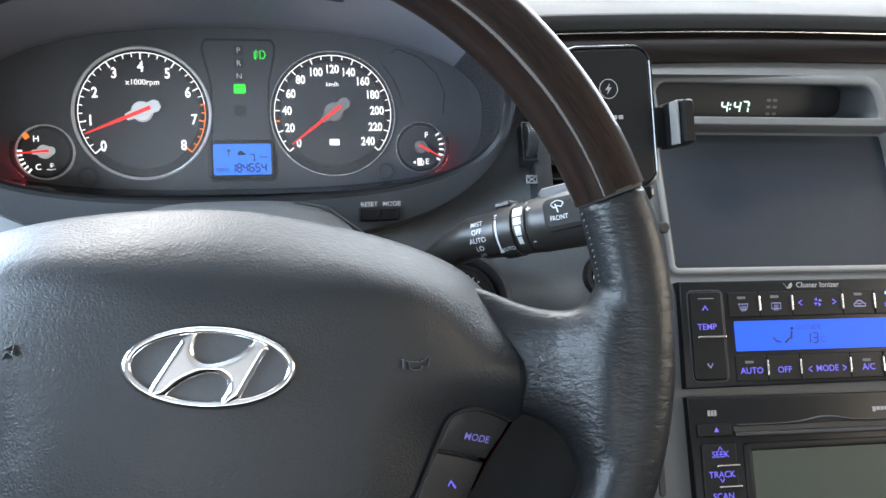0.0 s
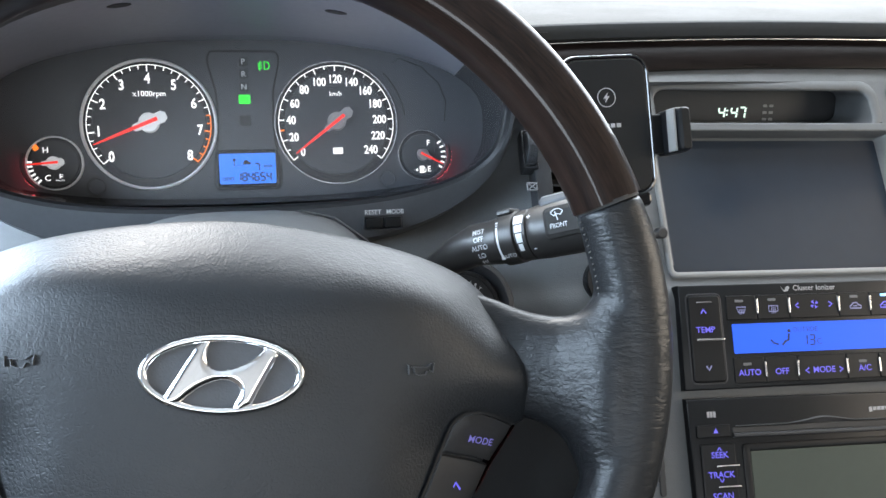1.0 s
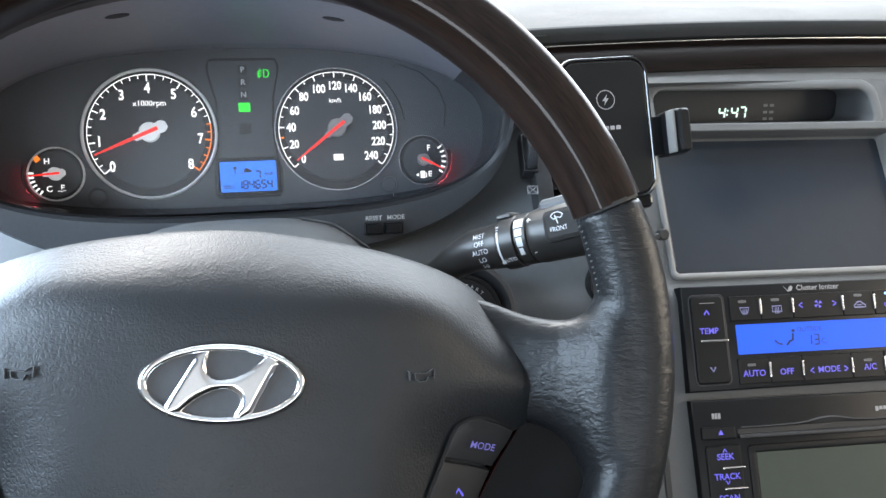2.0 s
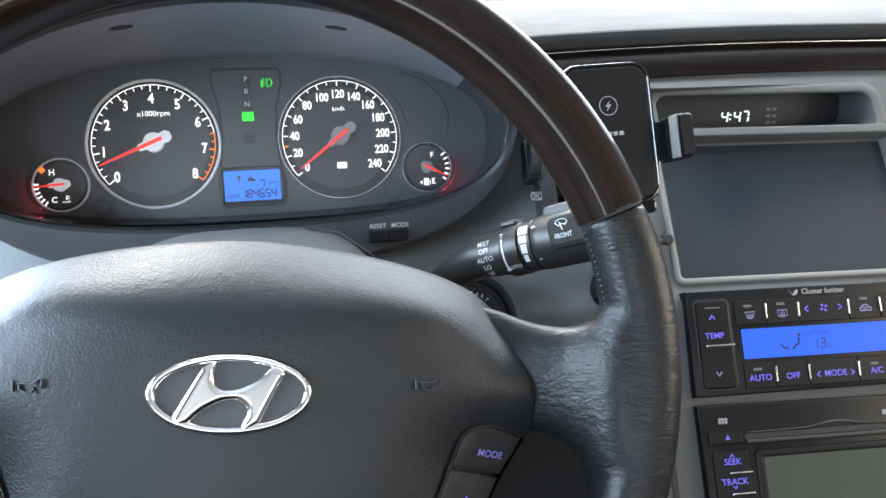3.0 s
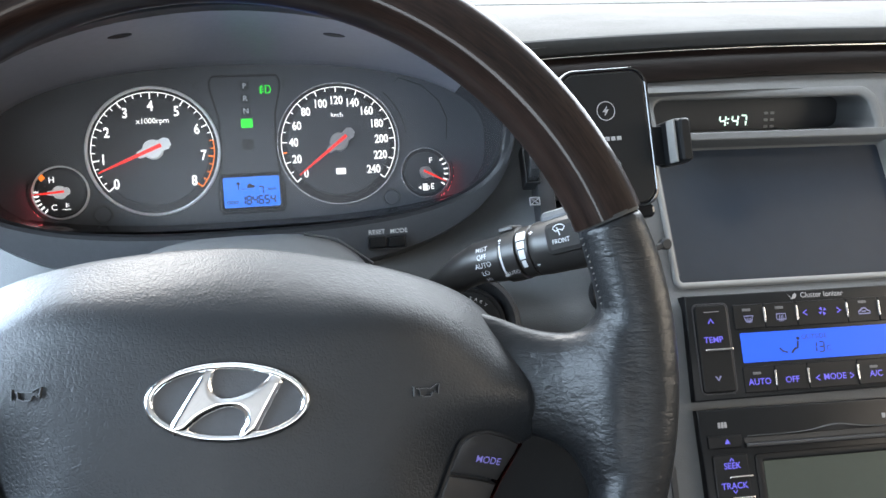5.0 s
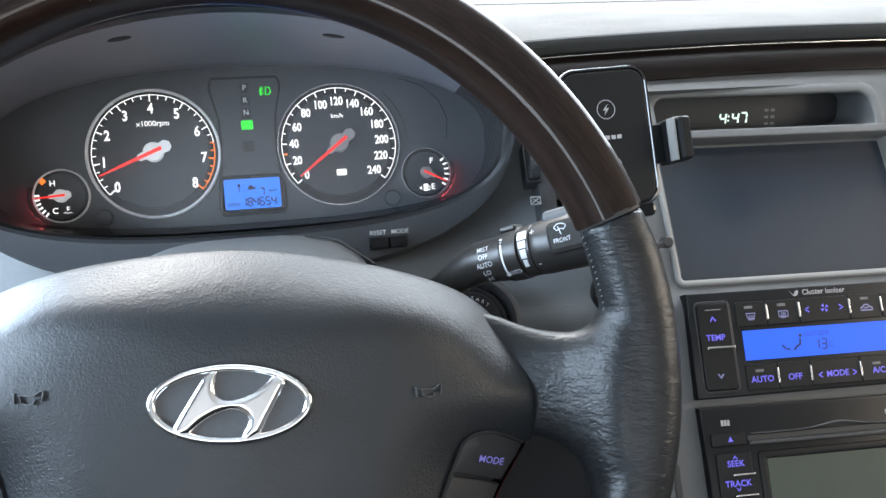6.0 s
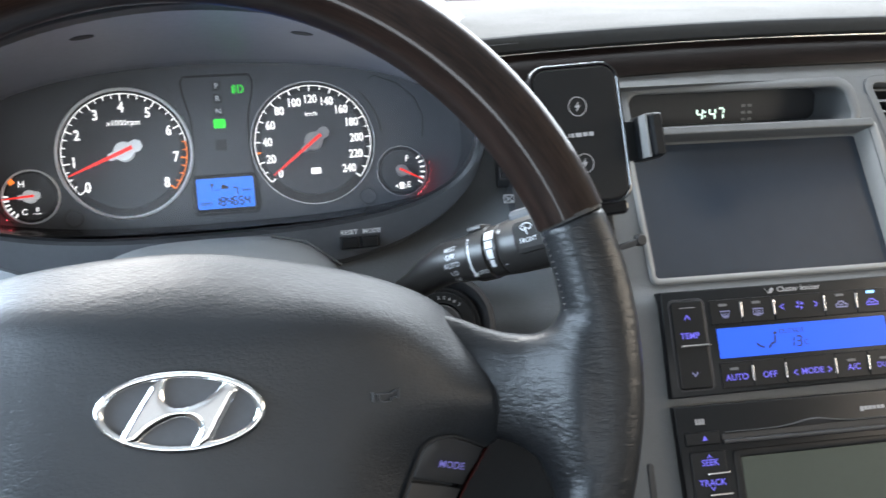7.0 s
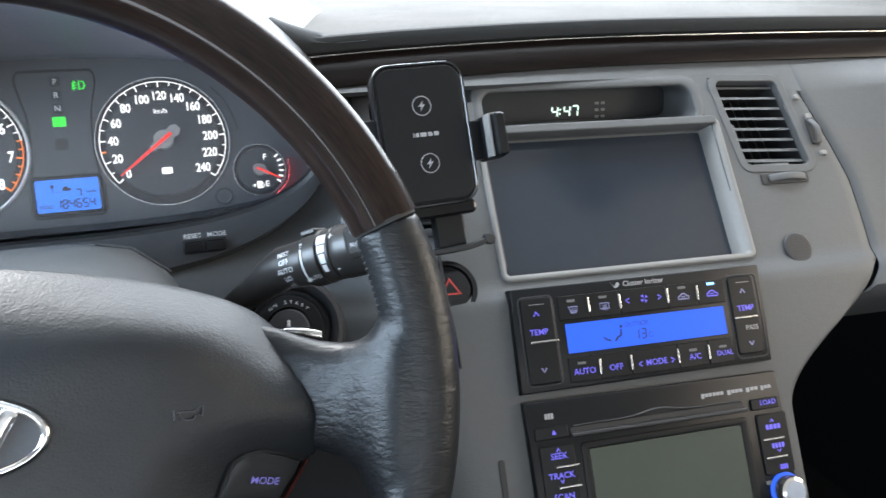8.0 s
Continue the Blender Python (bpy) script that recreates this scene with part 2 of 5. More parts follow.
def sweep(pts, sect, up=(0, 0, 1), closed=False, caps=True, around=16, grow=1.0):
    """A tube along pts; sect(i) gives (half width across, half width along up, power)."""
    bm = bmesh.new()
    P = [Vector(q) for q in pts]
    n = len(P)
    loops = []
    run = 0.0
    uvl = bm.loops.layers.uv.new("UVMap")
    lens = []
    for i in range(n):
        a = P[(i - 1) % n] if closed or i else P[i]
        c = P[(i + 1) % n] if closed or i < n - 1 else P[i]
        d = (c - a).normalized()
        s = d.cross(Vector(up)).normalized()
        u = s.cross(d).normalized()
        w, h, pw = sect(i)
        ring = []
        for k in range(around):
            t = 2 * math.pi * k / around
            cx, cy = math.cos(t), math.sin(t)
            e = 2 / pw
            ring.append(P[i] + s * w * math.copysign(abs(cx) ** e, cx) + u * h * math.copysign(abs(cy) ** e, cy))
        loops.append(ring)
        lens.append(run)
        if i < n - 1:
            run += (P[i + 1] - P[i]).length
    rows = [[bm.verts.new(q) for q in r] for r in loops]
    R = max(sect(0)[0], sect(0)[1])
    for i in range(n if closed else n - 1):
        A, B = rows[i], rows[(i + 1) % n]
        la, lb = lens[i], lens[i + 1] if i + 1 < n else run + (P[0] - P[-1]).length
        for k in range(around):
            j = (k + 1) % around
            f = bm.faces.new((A[k], A[j], B[j], B[k]))
            for lp, (x, y) in zip(f.loops, ((la, k), (la, k + 1), (lb, k + 1), (lb, k))):
                lp[uvl].uv = (x, y / around * 2 * math.pi * R)
    if caps and not closed:
        bm.faces.new(rows[0][::-1])
        bm.faces.new(rows[-1])
    return bm


TEXTS = {}


def text(parent, s, x, y, size, z, material, name="lettering", rot=0.0, depth=0.00012, align="CENTER", wide=1.0, bold=0.0):
    """Raised print from the built-in font, cap height about 0.7 of size, centred on x, y."""
    key = (s, align, bold)
    if key not in TEXTS:
        cu = bpy.data.curves.new("lettering", "FONT")
        cu.body, cu.size, cu.align_x, cu.align_y, cu.resolution_u = s, 1.0, align, "CENTER", 3
        cu.offset = bold
        ob = bpy.data.objects.new("lettering", cu)
        scene.collection.objects.link(ob)
        bpy.context.view_layer.update()
        me = bpy.data.meshes.new_from_object(ob.evaluated_get(bpy.context.evaluated_depsgraph_get()))
        bpy.data.objects.remove(ob)
        TEXTS[key] = [tuple(v.co) for v in me.vertices], [tuple(p.vertices) for p in me.polygons]
        bpy.data.meshes.remove(me)
    vs, fs = TEXTS[key]
    me = bpy.data.meshes.new(name)
    me.from_pydata([(a * size * wide, b * size, 0) for a, b, c in vs], [], fs)
    me.materials.append(material)
    ob = new(name, me)
    ob.parent = parent
    ob.matrix_local = pose(x, y, z, 0, 0, rot)
    return ob


SEVEN = {"0": "abcdef", "1": "bc", "2": "abged", "3": "abgcd", "4": "fgbc", "5": "afgcd", "6": "afgedc", "7": "abc", "8": "abcdefg", "9": "abcdfg", "C": "gde", "O": "abcdef", "D": "bcdeg"}


def digits(bm, s, x, y, h, w, gap, t, z, slant=0.08):
    """Seven-segment digits; x, y is the lower left corner."""
    for ch in s:
        if ch == ":":
            for yy in (0.3, 0.7):
                q = x + slant * h * yy
                poly(bm, [(q - t / 2, y + h * yy - t / 2), (q + t / 2, y + h * yy - t / 2), (q + t / 2, y + h * yy + t / 2), (q - t / 2, y + h * yy + t / 2)], z, z + 0.0001)
            x += gap + t
            continue
        if ch != " ":
            k = t * 0.3
            seg = {"a": ((k, h), (w - k, h)), "d": ((k, 0), (w - k, 0)), "g": ((k, h / 2), (w - k, h / 2)), "f": ((0, h / 2 + k), (0, h - k)), "e": ((0, k), (0, h / 2 - k)),
                   "b": ((w, h / 2 + k), (w, h - k)), "c": ((w, k), (w, h / 2 - k))}
            for c in SEVEN[ch]:
                (a, b), (c1, d) = seg[c]
                stroke(bm, [(x + a + slant * b, y + b), (x + c1 + slant * d, y + d)], t, z, z + 0.0001)
        x += w + gap
    return bm


def smooth01(t):
    t = max(0.0, min(1.0, t))
    return t * t * (3 - 2 * t)


# ---- frames of the panels ----
CL = plane_frame((0, 0.6305, 0.991), 18)                 # instrument cluster
SK = plane_frame((0.3079, 0.3783, 0.8606), 29.2, -4.5)   # climate panel and radio
SF = plane_frame((0.311, 0.4194, 0.9098), 38, -4.5)      # screen and upper fascia
WH = plane_frame((-0.0735, 0.246, 0.968), 24.6, 0, -5.6) # steering wheel
HF = plane_frame((0.161, 0.4355, 1.0165), 20, 0, 2.4)    # phone holder


# ---- cabin shell: lining, doors and roof that close the place ----
def box(x0, x1, y0, y1, z0, z1, bm=None):
    bm = bm or bmesh.new()
    bmesh.ops.create_cube(bm, size=1, matrix=Matrix.LocRotScale(((x0 + x1) / 2, (y0 + y1) / 2, (z0 + z1) / 2), None, (x1 - x0, y1 - y0, z1 - z0)))
    return bm


def side_wall(name, x0, x1, label):
    bm = bmesh.new()
    box(x0, x1, -1.75, 1.4, 0.25, 1.02, bm)
    box(x0, x1, -1.75, 0.62, 1.38, 1.47, bm)
    box(x0, x1, -1.75, -1.3, 1.02, 1.38, bm)
    box(x0, x1, -0.62, -0.50, 1.02, 1.38, bm)
    tagged(part(name, bm, DOORLINE), label, "wall", kind="structure")


side_wall("wall_left", -0.50, -0.44, "dark door lining with side window openings")
side_wall("wall_right", 1.06, 1.12, "dark door lining with side window openings")
bm = bmesh.new()
box(-0.44, 1.06, -1.75, -1.69, 0.25, 1.12, bm)
box(-0.44, 1.06, -1.75, -1.69, 1.42, 1.47, bm)
tagged(part("wall_rear", bm, DOORLINE), "dark rear lining below the rear window", "wall", kind="structure")
tagged(part("ceiling", box(-0.5, 1.12, -1.75, 0.43, 1.47, 1.52), CLOTH), "light woven roof lining", "ceiling", kind="structure")
tagged(part("floor", box(-0.5, 1.12, -1.75, 1.4, 0.19, 0.25), CARPET), "dark cabin floor carpet", "floor", kind="structure")
tagged(part("wall_front", box(-0.5, 1.12, 1.4, 1.46, 0.19, 1.05), CARPET), "dark bulkhead below the windshield", "wall", kind="structure")
# added black sheets over the door lining, for the shade in the footwells
for x0, x1 in ((-0.44, -0.43), (1.05, 1.06)):
    tagged(part("footwell_shade", box(x0, x1, 0.42, 1.4, 0.25, 0.90), CARPET), "black sheet added on the footwell side to keep it in shade", "trim", kind="structure")
for k, (x, s) in enumerate(((-0.47, 1), (1.09, -1))):
    pillar = sweep([(x, 0.36, 1.46), (x, 0.8, 1.27), (x, 1.38, 1.03)], lambda i: (0.03, 0.035, 3), up=(1, 0, 0))
    tagged(part("trim_pillar", pillar, CLOTH), "light fabric windshield pillar trim", "trim", kind="structure")

# ---- sun visor under the roof lining ----
vz = thing("sun_visor", pose(0.745, 0.262, 1.4688), "grey vinyl sun visor folded up against the roof lining", "sun visor")
bm = bmesh.new()
loft(bm, [rr(-0.235, 0.235, -0.112, 0.112, 0.030, 0.0), rr(-0.243, 0.243, -0.120, 0.120, 0.034, -0.006), rr(-0.240, 0.240, -0.117, 0.117, 0.032, -0.014), rr(-0.225, 0.225, -0.102, 0.102, 0.026, -0.019)], cap0=True, cap1=True)
part("pad", bm, DOORLINE, vz)
part("hinge_rod", sweep([(0.240, 0.095, -0.009), (0.262, 0.112, -0.007), (0.270, 0.118, -0.001)], lambda i: (0.004, 0.004, 2), around=10), CHAR, vz)
vc = thing("visor_clip", pose(0.566, 0.140, 1.4695), "small grey plastic sun visor clip", "clip")
part("base", bslab(-0.020, 0.020, -0.020, 0.022, -0.022, 0.0, 0.006, 0.002), RIMGREY, vc)
part("hook", bslab(-0.009, 0.009, 0.000, 0.030, -0.030, -0.022, 0.004, 0.002), RIMGREY, vc)

# ---- dashboard ----
dash = thing("dashboard", Matrix.Identity(4), "charcoal and grey moulded dashboard with dark wood strip", "dashboard")


def fascia_n(u, v):
    n = -0.004 - 0.008 * smooth01((v - 0.045) / 0.02) - 0.155 * max(0.0, v - 0.0631)
    n -= 0.032 * smooth01((-0.135 - u) / 0.10)
    n -= 0.030 * smooth01((-0.02 - v) / 0.16) * smooth01((-0.12 - u) / 0.05)
    return n


def right_edge(v):
    """Where the centre fascia ends towards the passenger."""
    top = 0.213 - 0.9 * (v - 0.10) ** 2 - max(0.0, v - 0.12) * 0.16
    low = 0.1135
    return low + (top - low) * smooth01((v + 0.052) / 0.105)


def superloop(hx, up, dn, pu, pd, n=96):
    out = []
    for i in range(n):
        t = 2 * math.pi * i / n
        c, s = math.cos(t), math.sin(t)
        e = 2 / (pu if s > 0 else pd)
        out.append((math.copysign(abs(c) ** e, c) * hx, math.copysign(abs(s) ** e, s) * (up if s > 0 else dn), c, s))
    return out


def hood_loop(out, dy, extra=0.0, lowdrop=0.0):
    pts = []
    for x, z, c, s in superloop(0.1765 + out, 0.0825 + out + extra, 0.065 + out, 1.85, 2.8):
        zz = 1.02 + z
        if s < 0:
            zz -= lowdrop * abs(s) ** 1.5
        y = 0.485 - (min(max(1.02 + z, 0.95), 1.1) - 0.955) * 0.25 + dy
        pts.append((-0.0755 + x, y, zz))
    return pts


def inside(p, poly_):
    c = False
    for (ax, ay), (bx, by) in zip(poly_, poly_[1:] + poly_[:1]):
        if (ay > p[1]) != (by > p[1]) and p[0] < (bx - ax) * (p[1] - ay) / (by - ay) + ax:
            c = not c
    return c


def in_quad(p, q):
    s = 0
    for (ax, ay), (bx, by) in zip(q, q[1:] + q[:1]):
        c = (bx - ax) * (p[1] - ay) - (by - ay) * (p[0] - ax)
        if s == 0:
            s = 1 if c > 0 else -1
        elif c * s < 0:
            return False
    return True


def sf_to_sk(u, v):
    p = SK.inverted() @ SF @ Vector((u, v, 0))
    return p.x, p.y


HOLES = [[sf_to_sk(*q) for q in ((-0.094, 0.003), (0.103, 0.003), (0.101, 0.1185), (-0.092, 0.1185))],
         [sf_to_sk(*q) for q in ((-0.090, 0.1185), (0.098, 0.1185), (0.094, 0.152), (-0.088, 0.152))],
         [sf_to_sk(*q) for q in ((0.1125, 0.152), (0.171, 0.150), (0.180, 0.072), (0.122, 0.0745))],
         [sf_to_sk(*q) for q in ((-0.186, 0.150), (-0.120, 0.150), (-0.120, 0.040), (-0.176, 0.040))]]


HOODHOLE = [(x, z) for x, y, z in hood_loop(0.0075, 0.0, -0.005, 0.021)]
CAVITY = [(x, z) for x, y, z in hood_loop(0.0220, 0.0, 0.0, 0.0)]


def fascia_mesh():
    bm = bmesh.new()
    vs = [-0.30 + 0.00503 * i for i in range(101)]
    us = [-0.74 + 0.006 * i for i in range(82)] + [-0.248 + 0.004 * i for i in range(90)]
    cols = len(us) + 18
    grid = []
    for v in vs:
        row = []
        e = right_edge(v)
        for c in range(cols):
            if c < len(us):
                u = us[c]
            else:
                u = 0.110 + (e - 0.110) * (c - len(us) + 1) / 18
            roll = 0.010 * max(0.0, 1 - (e - u) / 0.008) ** 2 if v < 0.05 else 0.0025 * max(0.0, 1 - (e - u) / 0.004) ** 2
            row.append((u, v, fascia_n(u, v) - roll))
        grid.append([bm.verts.new(p) for p in row])
    for i in range(len(vs) - 1):
        for c in range(cols - 1):
            q = [grid[i][c], grid[i][c + 1], grid[i + 1][c + 1], grid[i + 1][c]]
            m = (sum(p.co.x for p in q) / 4, sum(p.co.y for p in q) / 4)
            w = SK @ Vector((*m, q[0].co.z))
            if any(in_quad(m, h) for h in HOLES) or inside((w.x, w.z), HOODHOLE) or (w.y > 0.508 - (w.z - 0.955) * 0.25 and inside((w.x, w.z), CAVITY)) or (-0.26 < w.x < -0.1 and w.z > 0.93 + 0.03 * smooth01((-0.19 - w.x) / 0.05)):
                continue
            bm.faces.new(q)
    back = [bm.verts.new((grid[i][-1].co.x - 0.004, vs[i], grid[i][-1].co.z - 0.16)) for i in range(len(vs))]
    for i in range(len(vs) - 1):
        bm.faces.new((grid[i][-1], back[i], back[i + 1], grid[i + 1][-1]))
    return bm


part("fascia", fascia_mesh(), GREY, dash, "matt dark grey fascia", SK)


def fascia_web(u0, u1, v0, v1):
    """The web of fascia that closes a rounded corner beside an opening."""
    bm = bmesh.new()
    loft(bm, [[(u, v0 + (v1 - v0) * k / 3, fascia_n(u, v0 + (v1 - v0) * k / 3) - 0.0012) for k in range(4)] for u in (u0, (u0 + u1) / 2, u1)], closed=False)
    return bm


part("corner_web", fascia_web(0.0885, 0.0990, 0.2110, 0.2200), GREY, dash, "", SK)
part("corner_web", fascia_web(0.1715, 0.1770, 0.2120, 0.2170), GREY, dash, "", SK)


def strip_y(x):
    return -0.05 * max(0.0, x - 0.31) - 0.10 * max(0.0, 0.16 - x)


def strip_z(x):
    return 0.0036 - (0.085 if x < 0.4 else 0.03) * (x - 0.4) ** 2


def passenger_mesh():
    bm = bmesh.new()
    rows = []
    for i in range(46):
        v = 0.010 + 0.00429 * i
        e = right_edge(v) + 0.0012
        row = []
        for c in range(50):
            s = 0.62 * (c / 49) ** 1.4
            n = fascia_n(0.2, v) - 0.003 * max(0.0, 1 - s / 0.005) ** 2 + 0.05 * smooth01(s / 0.25) * (1 - s) - 0.02 * smooth01((0.07 - v) / 0.07) * smooth01(s / 0.2)
            n -= 0.09 * max(0.0, 1 - (v - 0.010) / 0.022) ** 2
            row.append(bm.verts.new((e + s, v, n)))
        rows.append(row)
    for t in (0.5, 1.0):
        row = []
        for q in rows[45]:
            w = SK @ q.co
            g = Vector((w.x, 0.5243 + strip_y(w.x), 1.0404 + strip_z(w.x)))
            row.append(bm.verts.new(SK.inverted() @ w.lerp(g, t)))
        rows.append(row)
    for a, b in zip(rows, rows[1:]):
        for c in range(49):
            bm.faces.new((a[c], a[c + 1], b[c + 1], b[c]))
    return bm


part("passenger_panel", passenger_mesh(), GREY, dash, "smooth grey panel beside the centre fascia", SK)


def along(profile, xs, bow=0.0):
    """A profile of (y, z) carried along x, bowed towards the windshield in the middle."""
    bm = bmesh.new()
    loft(bm, [[(x, y + bow * strip_y(x), z + bow * strip_z(x)) for y, z in profile] for x in xs], closed=False)
    return bm


XS = [-0.42 + 0.03 * i for i in range(49)]
XR = [0.107 + 0.02 * i for i in range(48)]
XL = [0.089 + 0.02 * i for i in range(49)]


def ledge_mesh():
    rows = []
    for x in XR[:17]:
        top = Vector((x, 0.5245 + strip_y(x), 1.0406 + strip_z(x)))
        low = Vector((x, top.y - 0.0095, 1.0335))
        rows.append([(x, low.y + 0.004, 1.0300), low, low.lerp(top, 0.5), top])
    bm = bmesh.new()
    loft(bm, rows, closed=False)
    return bm


def fascia_top():
    """The strip of fascia between the panels' upper edge and the ledge."""
    rows = []
    v = -0.30 + 0.00503 * 100
    for k in range(40):
        u = 0.098 + (right_edge(v) + 0.004 - 0.098) * k / 39
        w = SK @ Vector((u, v - 0.002, fascia_n(u, v) - 0.0004))
        g = Vector((w.x, 0.5243 + strip_y(w.x), 1.0404 + strip_z(w.x)))
        a = (SF.inverted() @ w).x
        t = 0.48 if 0.108 < a < 0.178 else 0.0
        rows.append([w.lerp(g, t), w.lerp(g, (1 + t) / 2), g])
    bm = bmesh.new()
    loft(bm, rows, closed=False)
    return bm


part("fascia_top", fascia_top(), GREY, dash)
part("upper_fascia", ledge_mesh(), GREY, dash, "grey ledge below the wood strip")
part("wood_strip", along([(0.5225, 1.0390), (0.5195, 1.0405), (0.5205, 1.0440), (0.527, 1.0530), (0.5335, 1.0595), (0.536, 1.0605)], [0.101] + XR, 1), TRIMWOOD, dash, "glossy dark wood strip")
part("chrome_strip", along([(0.5345, 1.0602), (0.5334, 1.0606), (0.5334, 1.0614), (0.536, 1.0620)], XL, 1), CHROMER, dash, "thin chrome line")
part("dash_lip", along([(0.546, 1.0618), (0.5335, 1.0622), (0.5300, 1.0640), (0.5285, 1.0680), (0.5283, 1.0722), (0.5292, 1.0742), (0.5318, 1.0751)], XL, 1), LIP, dash, "dark padded dashboard lip")
part("dash_top", along([(0.5316, 1.0751), (0.545, 1.0768), (0.62, 1.080)], XL, 1), DASHTOP, dash, "sunlit vinyl dashboard top")
part("dash_top", along([(0.57, 1.0745), (0.63, 1.0800), (0.75, 1.0835), (0.90, 1.0845), (0.985, 1.0835)], XS), DASHTOP, dash, "sunlit vinyl dashboard top")
part("defroster_grille", along([(0.985, 1.0835), (0.987, 1.078), (1.02, 1.078), (1.022, 1.0835)], XS), RUBBER, dash, "black defroster slot")
part("dash_rear", along([(1.022, 1.0835), (1.2, 1.090), (1.40, 1.080), (1.42, 1.03)], XS), DASHTOP, dash)


def face_loop(hx, up, dn, dn_n=0.0):
    return [tuple(CL @ Vector((-0.0755 + x, -0.004 + y, dn_n))) for x, y, c, s in superloop(hx, up, dn, 2.3, 3.0)]


bm = bmesh.new()
A, B = face_loop(0.204, 0.066, 0.0735), hood_loop(0.0, 0.004)
mid = lambda a, b, t: [tuple(Vector(p).lerp(Vector(q), t)) for p, q in zip(a, b)]
WALL = [A, mid(A, B, 0.3), mid(A, B, 0.6), mid(A, B, 0.80), mid(A, B, 0.94)]
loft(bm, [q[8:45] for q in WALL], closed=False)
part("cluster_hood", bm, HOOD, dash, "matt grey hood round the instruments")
# black lower wall; carried up both flanks, where the dark colour paints in shade
bm = bmesh.new()
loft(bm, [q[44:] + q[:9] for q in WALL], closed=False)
part("hood_floor_shaded_sides", bm, WALLBLACK, dash, "glossy black lower wall of the instrument hood, with its side walls painted dark for shade")
bm = bmesh.new()
LIPS = [mid(A, B, 0.935), mid(A, B, 0.97), B, hood_loop(0.0008, 0.000), hood_loop(0.003, -0.002)]
loft(bm, LIPS)
part("hood_lip", bm, LIPBLACK, dash, "black moulded lip of the instrument hood")
bm = bmesh.new()
loft(bm, [hood_loop(0.003, -0.002), hood_loop(0.0055, -0.0024), hood_loop(0.0072, 0.0002, 0.001, 0.024), hood_loop(0.0082, 0.006, 0.003, 0.029), hood_loop(0.0095, 0.03, 0.010, 0.031), hood_loop(0.018, 0.07, 0.012, 0.02), hood_loop(0.040, 0.13, 0.006, 0.02), hood_loop(0.075, 0.20, -0.03, 0.02)])
part("hood_rim", bm, RIMGREY, dash, "dark rim of the instrument hood")


def shoulder_mesh():
    """The flank by which the hood runs out into the dashboard lip."""
    rows = []
    for k in range(25):
        x = 0.02 + 0.0053 * k
        z = 1.0753 + strip_z(x) + 0.039 * max(0.0, (0.126 - x) / 0.085) ** 1.5
        f = 0.5275 + strip_y(x)
        h = 1.02 + 0.086 * max(0.0, 1 - abs((x + 0.0755) / 0.179) ** 1.85) ** (1 / 1.85) if x < 0.103 else 1.02
        b = max(1.0700 + strip_z(x), h + 0.004)
        z = max(z, b + 0.005)
        rows.append([(x, f + 0.004, b - 0.001), (x, f + 0.0005, b), (x, f, (b + z - 0.006) / 2), (x, f + 0.001, z - 0.006), (x, f + 0.004, z - 0.002), (x, f + 0.012, z), (x, f + 0.024, z - 0.001), (x, f + 0.04, z - 0.02)])
    bm = bmesh.new()
    loft(bm, rows, closed=False)
    return bm


def hood_spot(x, t):
    """A frame on the hood's ceiling, its z axis pointing down into the hood."""
    k = min((j for j in range(len(A)) if mid(A, B, t)[j][2] > 1.03), key=lambda j: abs(mid(A, B, t)[j][0] - x))
    j = k + 1 if (mid(A, B, t)[k + 1][0] - x) * (mid(A, B, t)[k][0] - x) <= 0 else k - 1
    a, b = Vector(mid(A, B, t)[k]), Vector(mid(A, B, t)[j])
    p = a.lerp(b, (x - a.x) / (b.x - a.x))
    run = (Vector(B[k]) - Vector(A[k])).normalized()
    side = (b - a).normalized() * (1 if b.x > a.x else -1)
    n = side.cross(run).normalized()
    n = -n if n.z > 0 else n
    up = n.cross(side).normalized()
    return Matrix(((side.x, up.x, n.x, p.x), (side.y, up.y, n.y, p.y), (side.z, up.z, n.z, p.z), (0, 0, 0, 1)))


part("hood_shoulder", shoulder_mesh(), LIP, dash, "dark flank of the instrument hood")
for x, t in ((-0.143, 0.75), (-0.008, 0.69)):
    part("hood_slot", lathe([(0.0075, -0.002), (0.0075, 0.0003), (0.006, 0.0005)], 0, 0, 24), RUBBER, dash, "small dark oval slot", hood_spot(x, t) @ Matrix.Diagonal((1, 0.8, 1, 1)))
# reset and mode buttons on the rim
rs = thing("trip_buttons", plane_frame((0.0198, 0.4835, 0.9408), 10, 0, 0), "two black reset and mode push buttons on the hood rim", "button")
part("button", bslab(-0.0128, -0.0008, -0.0038, 0.0038, -0.004, 0.0022, 0.0012, 0.001), SATIN, rs)
part("button", bslab(0.0008, 0.0128, -0.0038, 0.0038, -0.004, 0.0022, 0.0012, 0.001), SATIN, rs)
part("surround", border(bmesh.new(), (-0.0142, 0.0142, -0.0052, 0.0052), (-0.0132, 0.0132, -0.0042, 0.0042), 0.002, 0.0014, -0.004, 0.0012), CHAR, rs)
text(rs, "RESET", -0.0074, 0.0078, 0.0044, 0.0030, PRINT, bold=0.012)
text(rs, "MODE", 0.0082, 0.0078, 0.0044, 0.0030, PRINT, bold=0.012)

# ---- instrument cluster ----
cl = thing("instrument_cluster", CL, "black instrument cluster with lit white dials and red needles", "instrument cluster")


def face_outline(hx, up, dn, z):
    return [(-0.0755 + x, -0.004 + y, z) for x, y, c, s in superloop(hx, up, dn, 2.3, 3.0)]


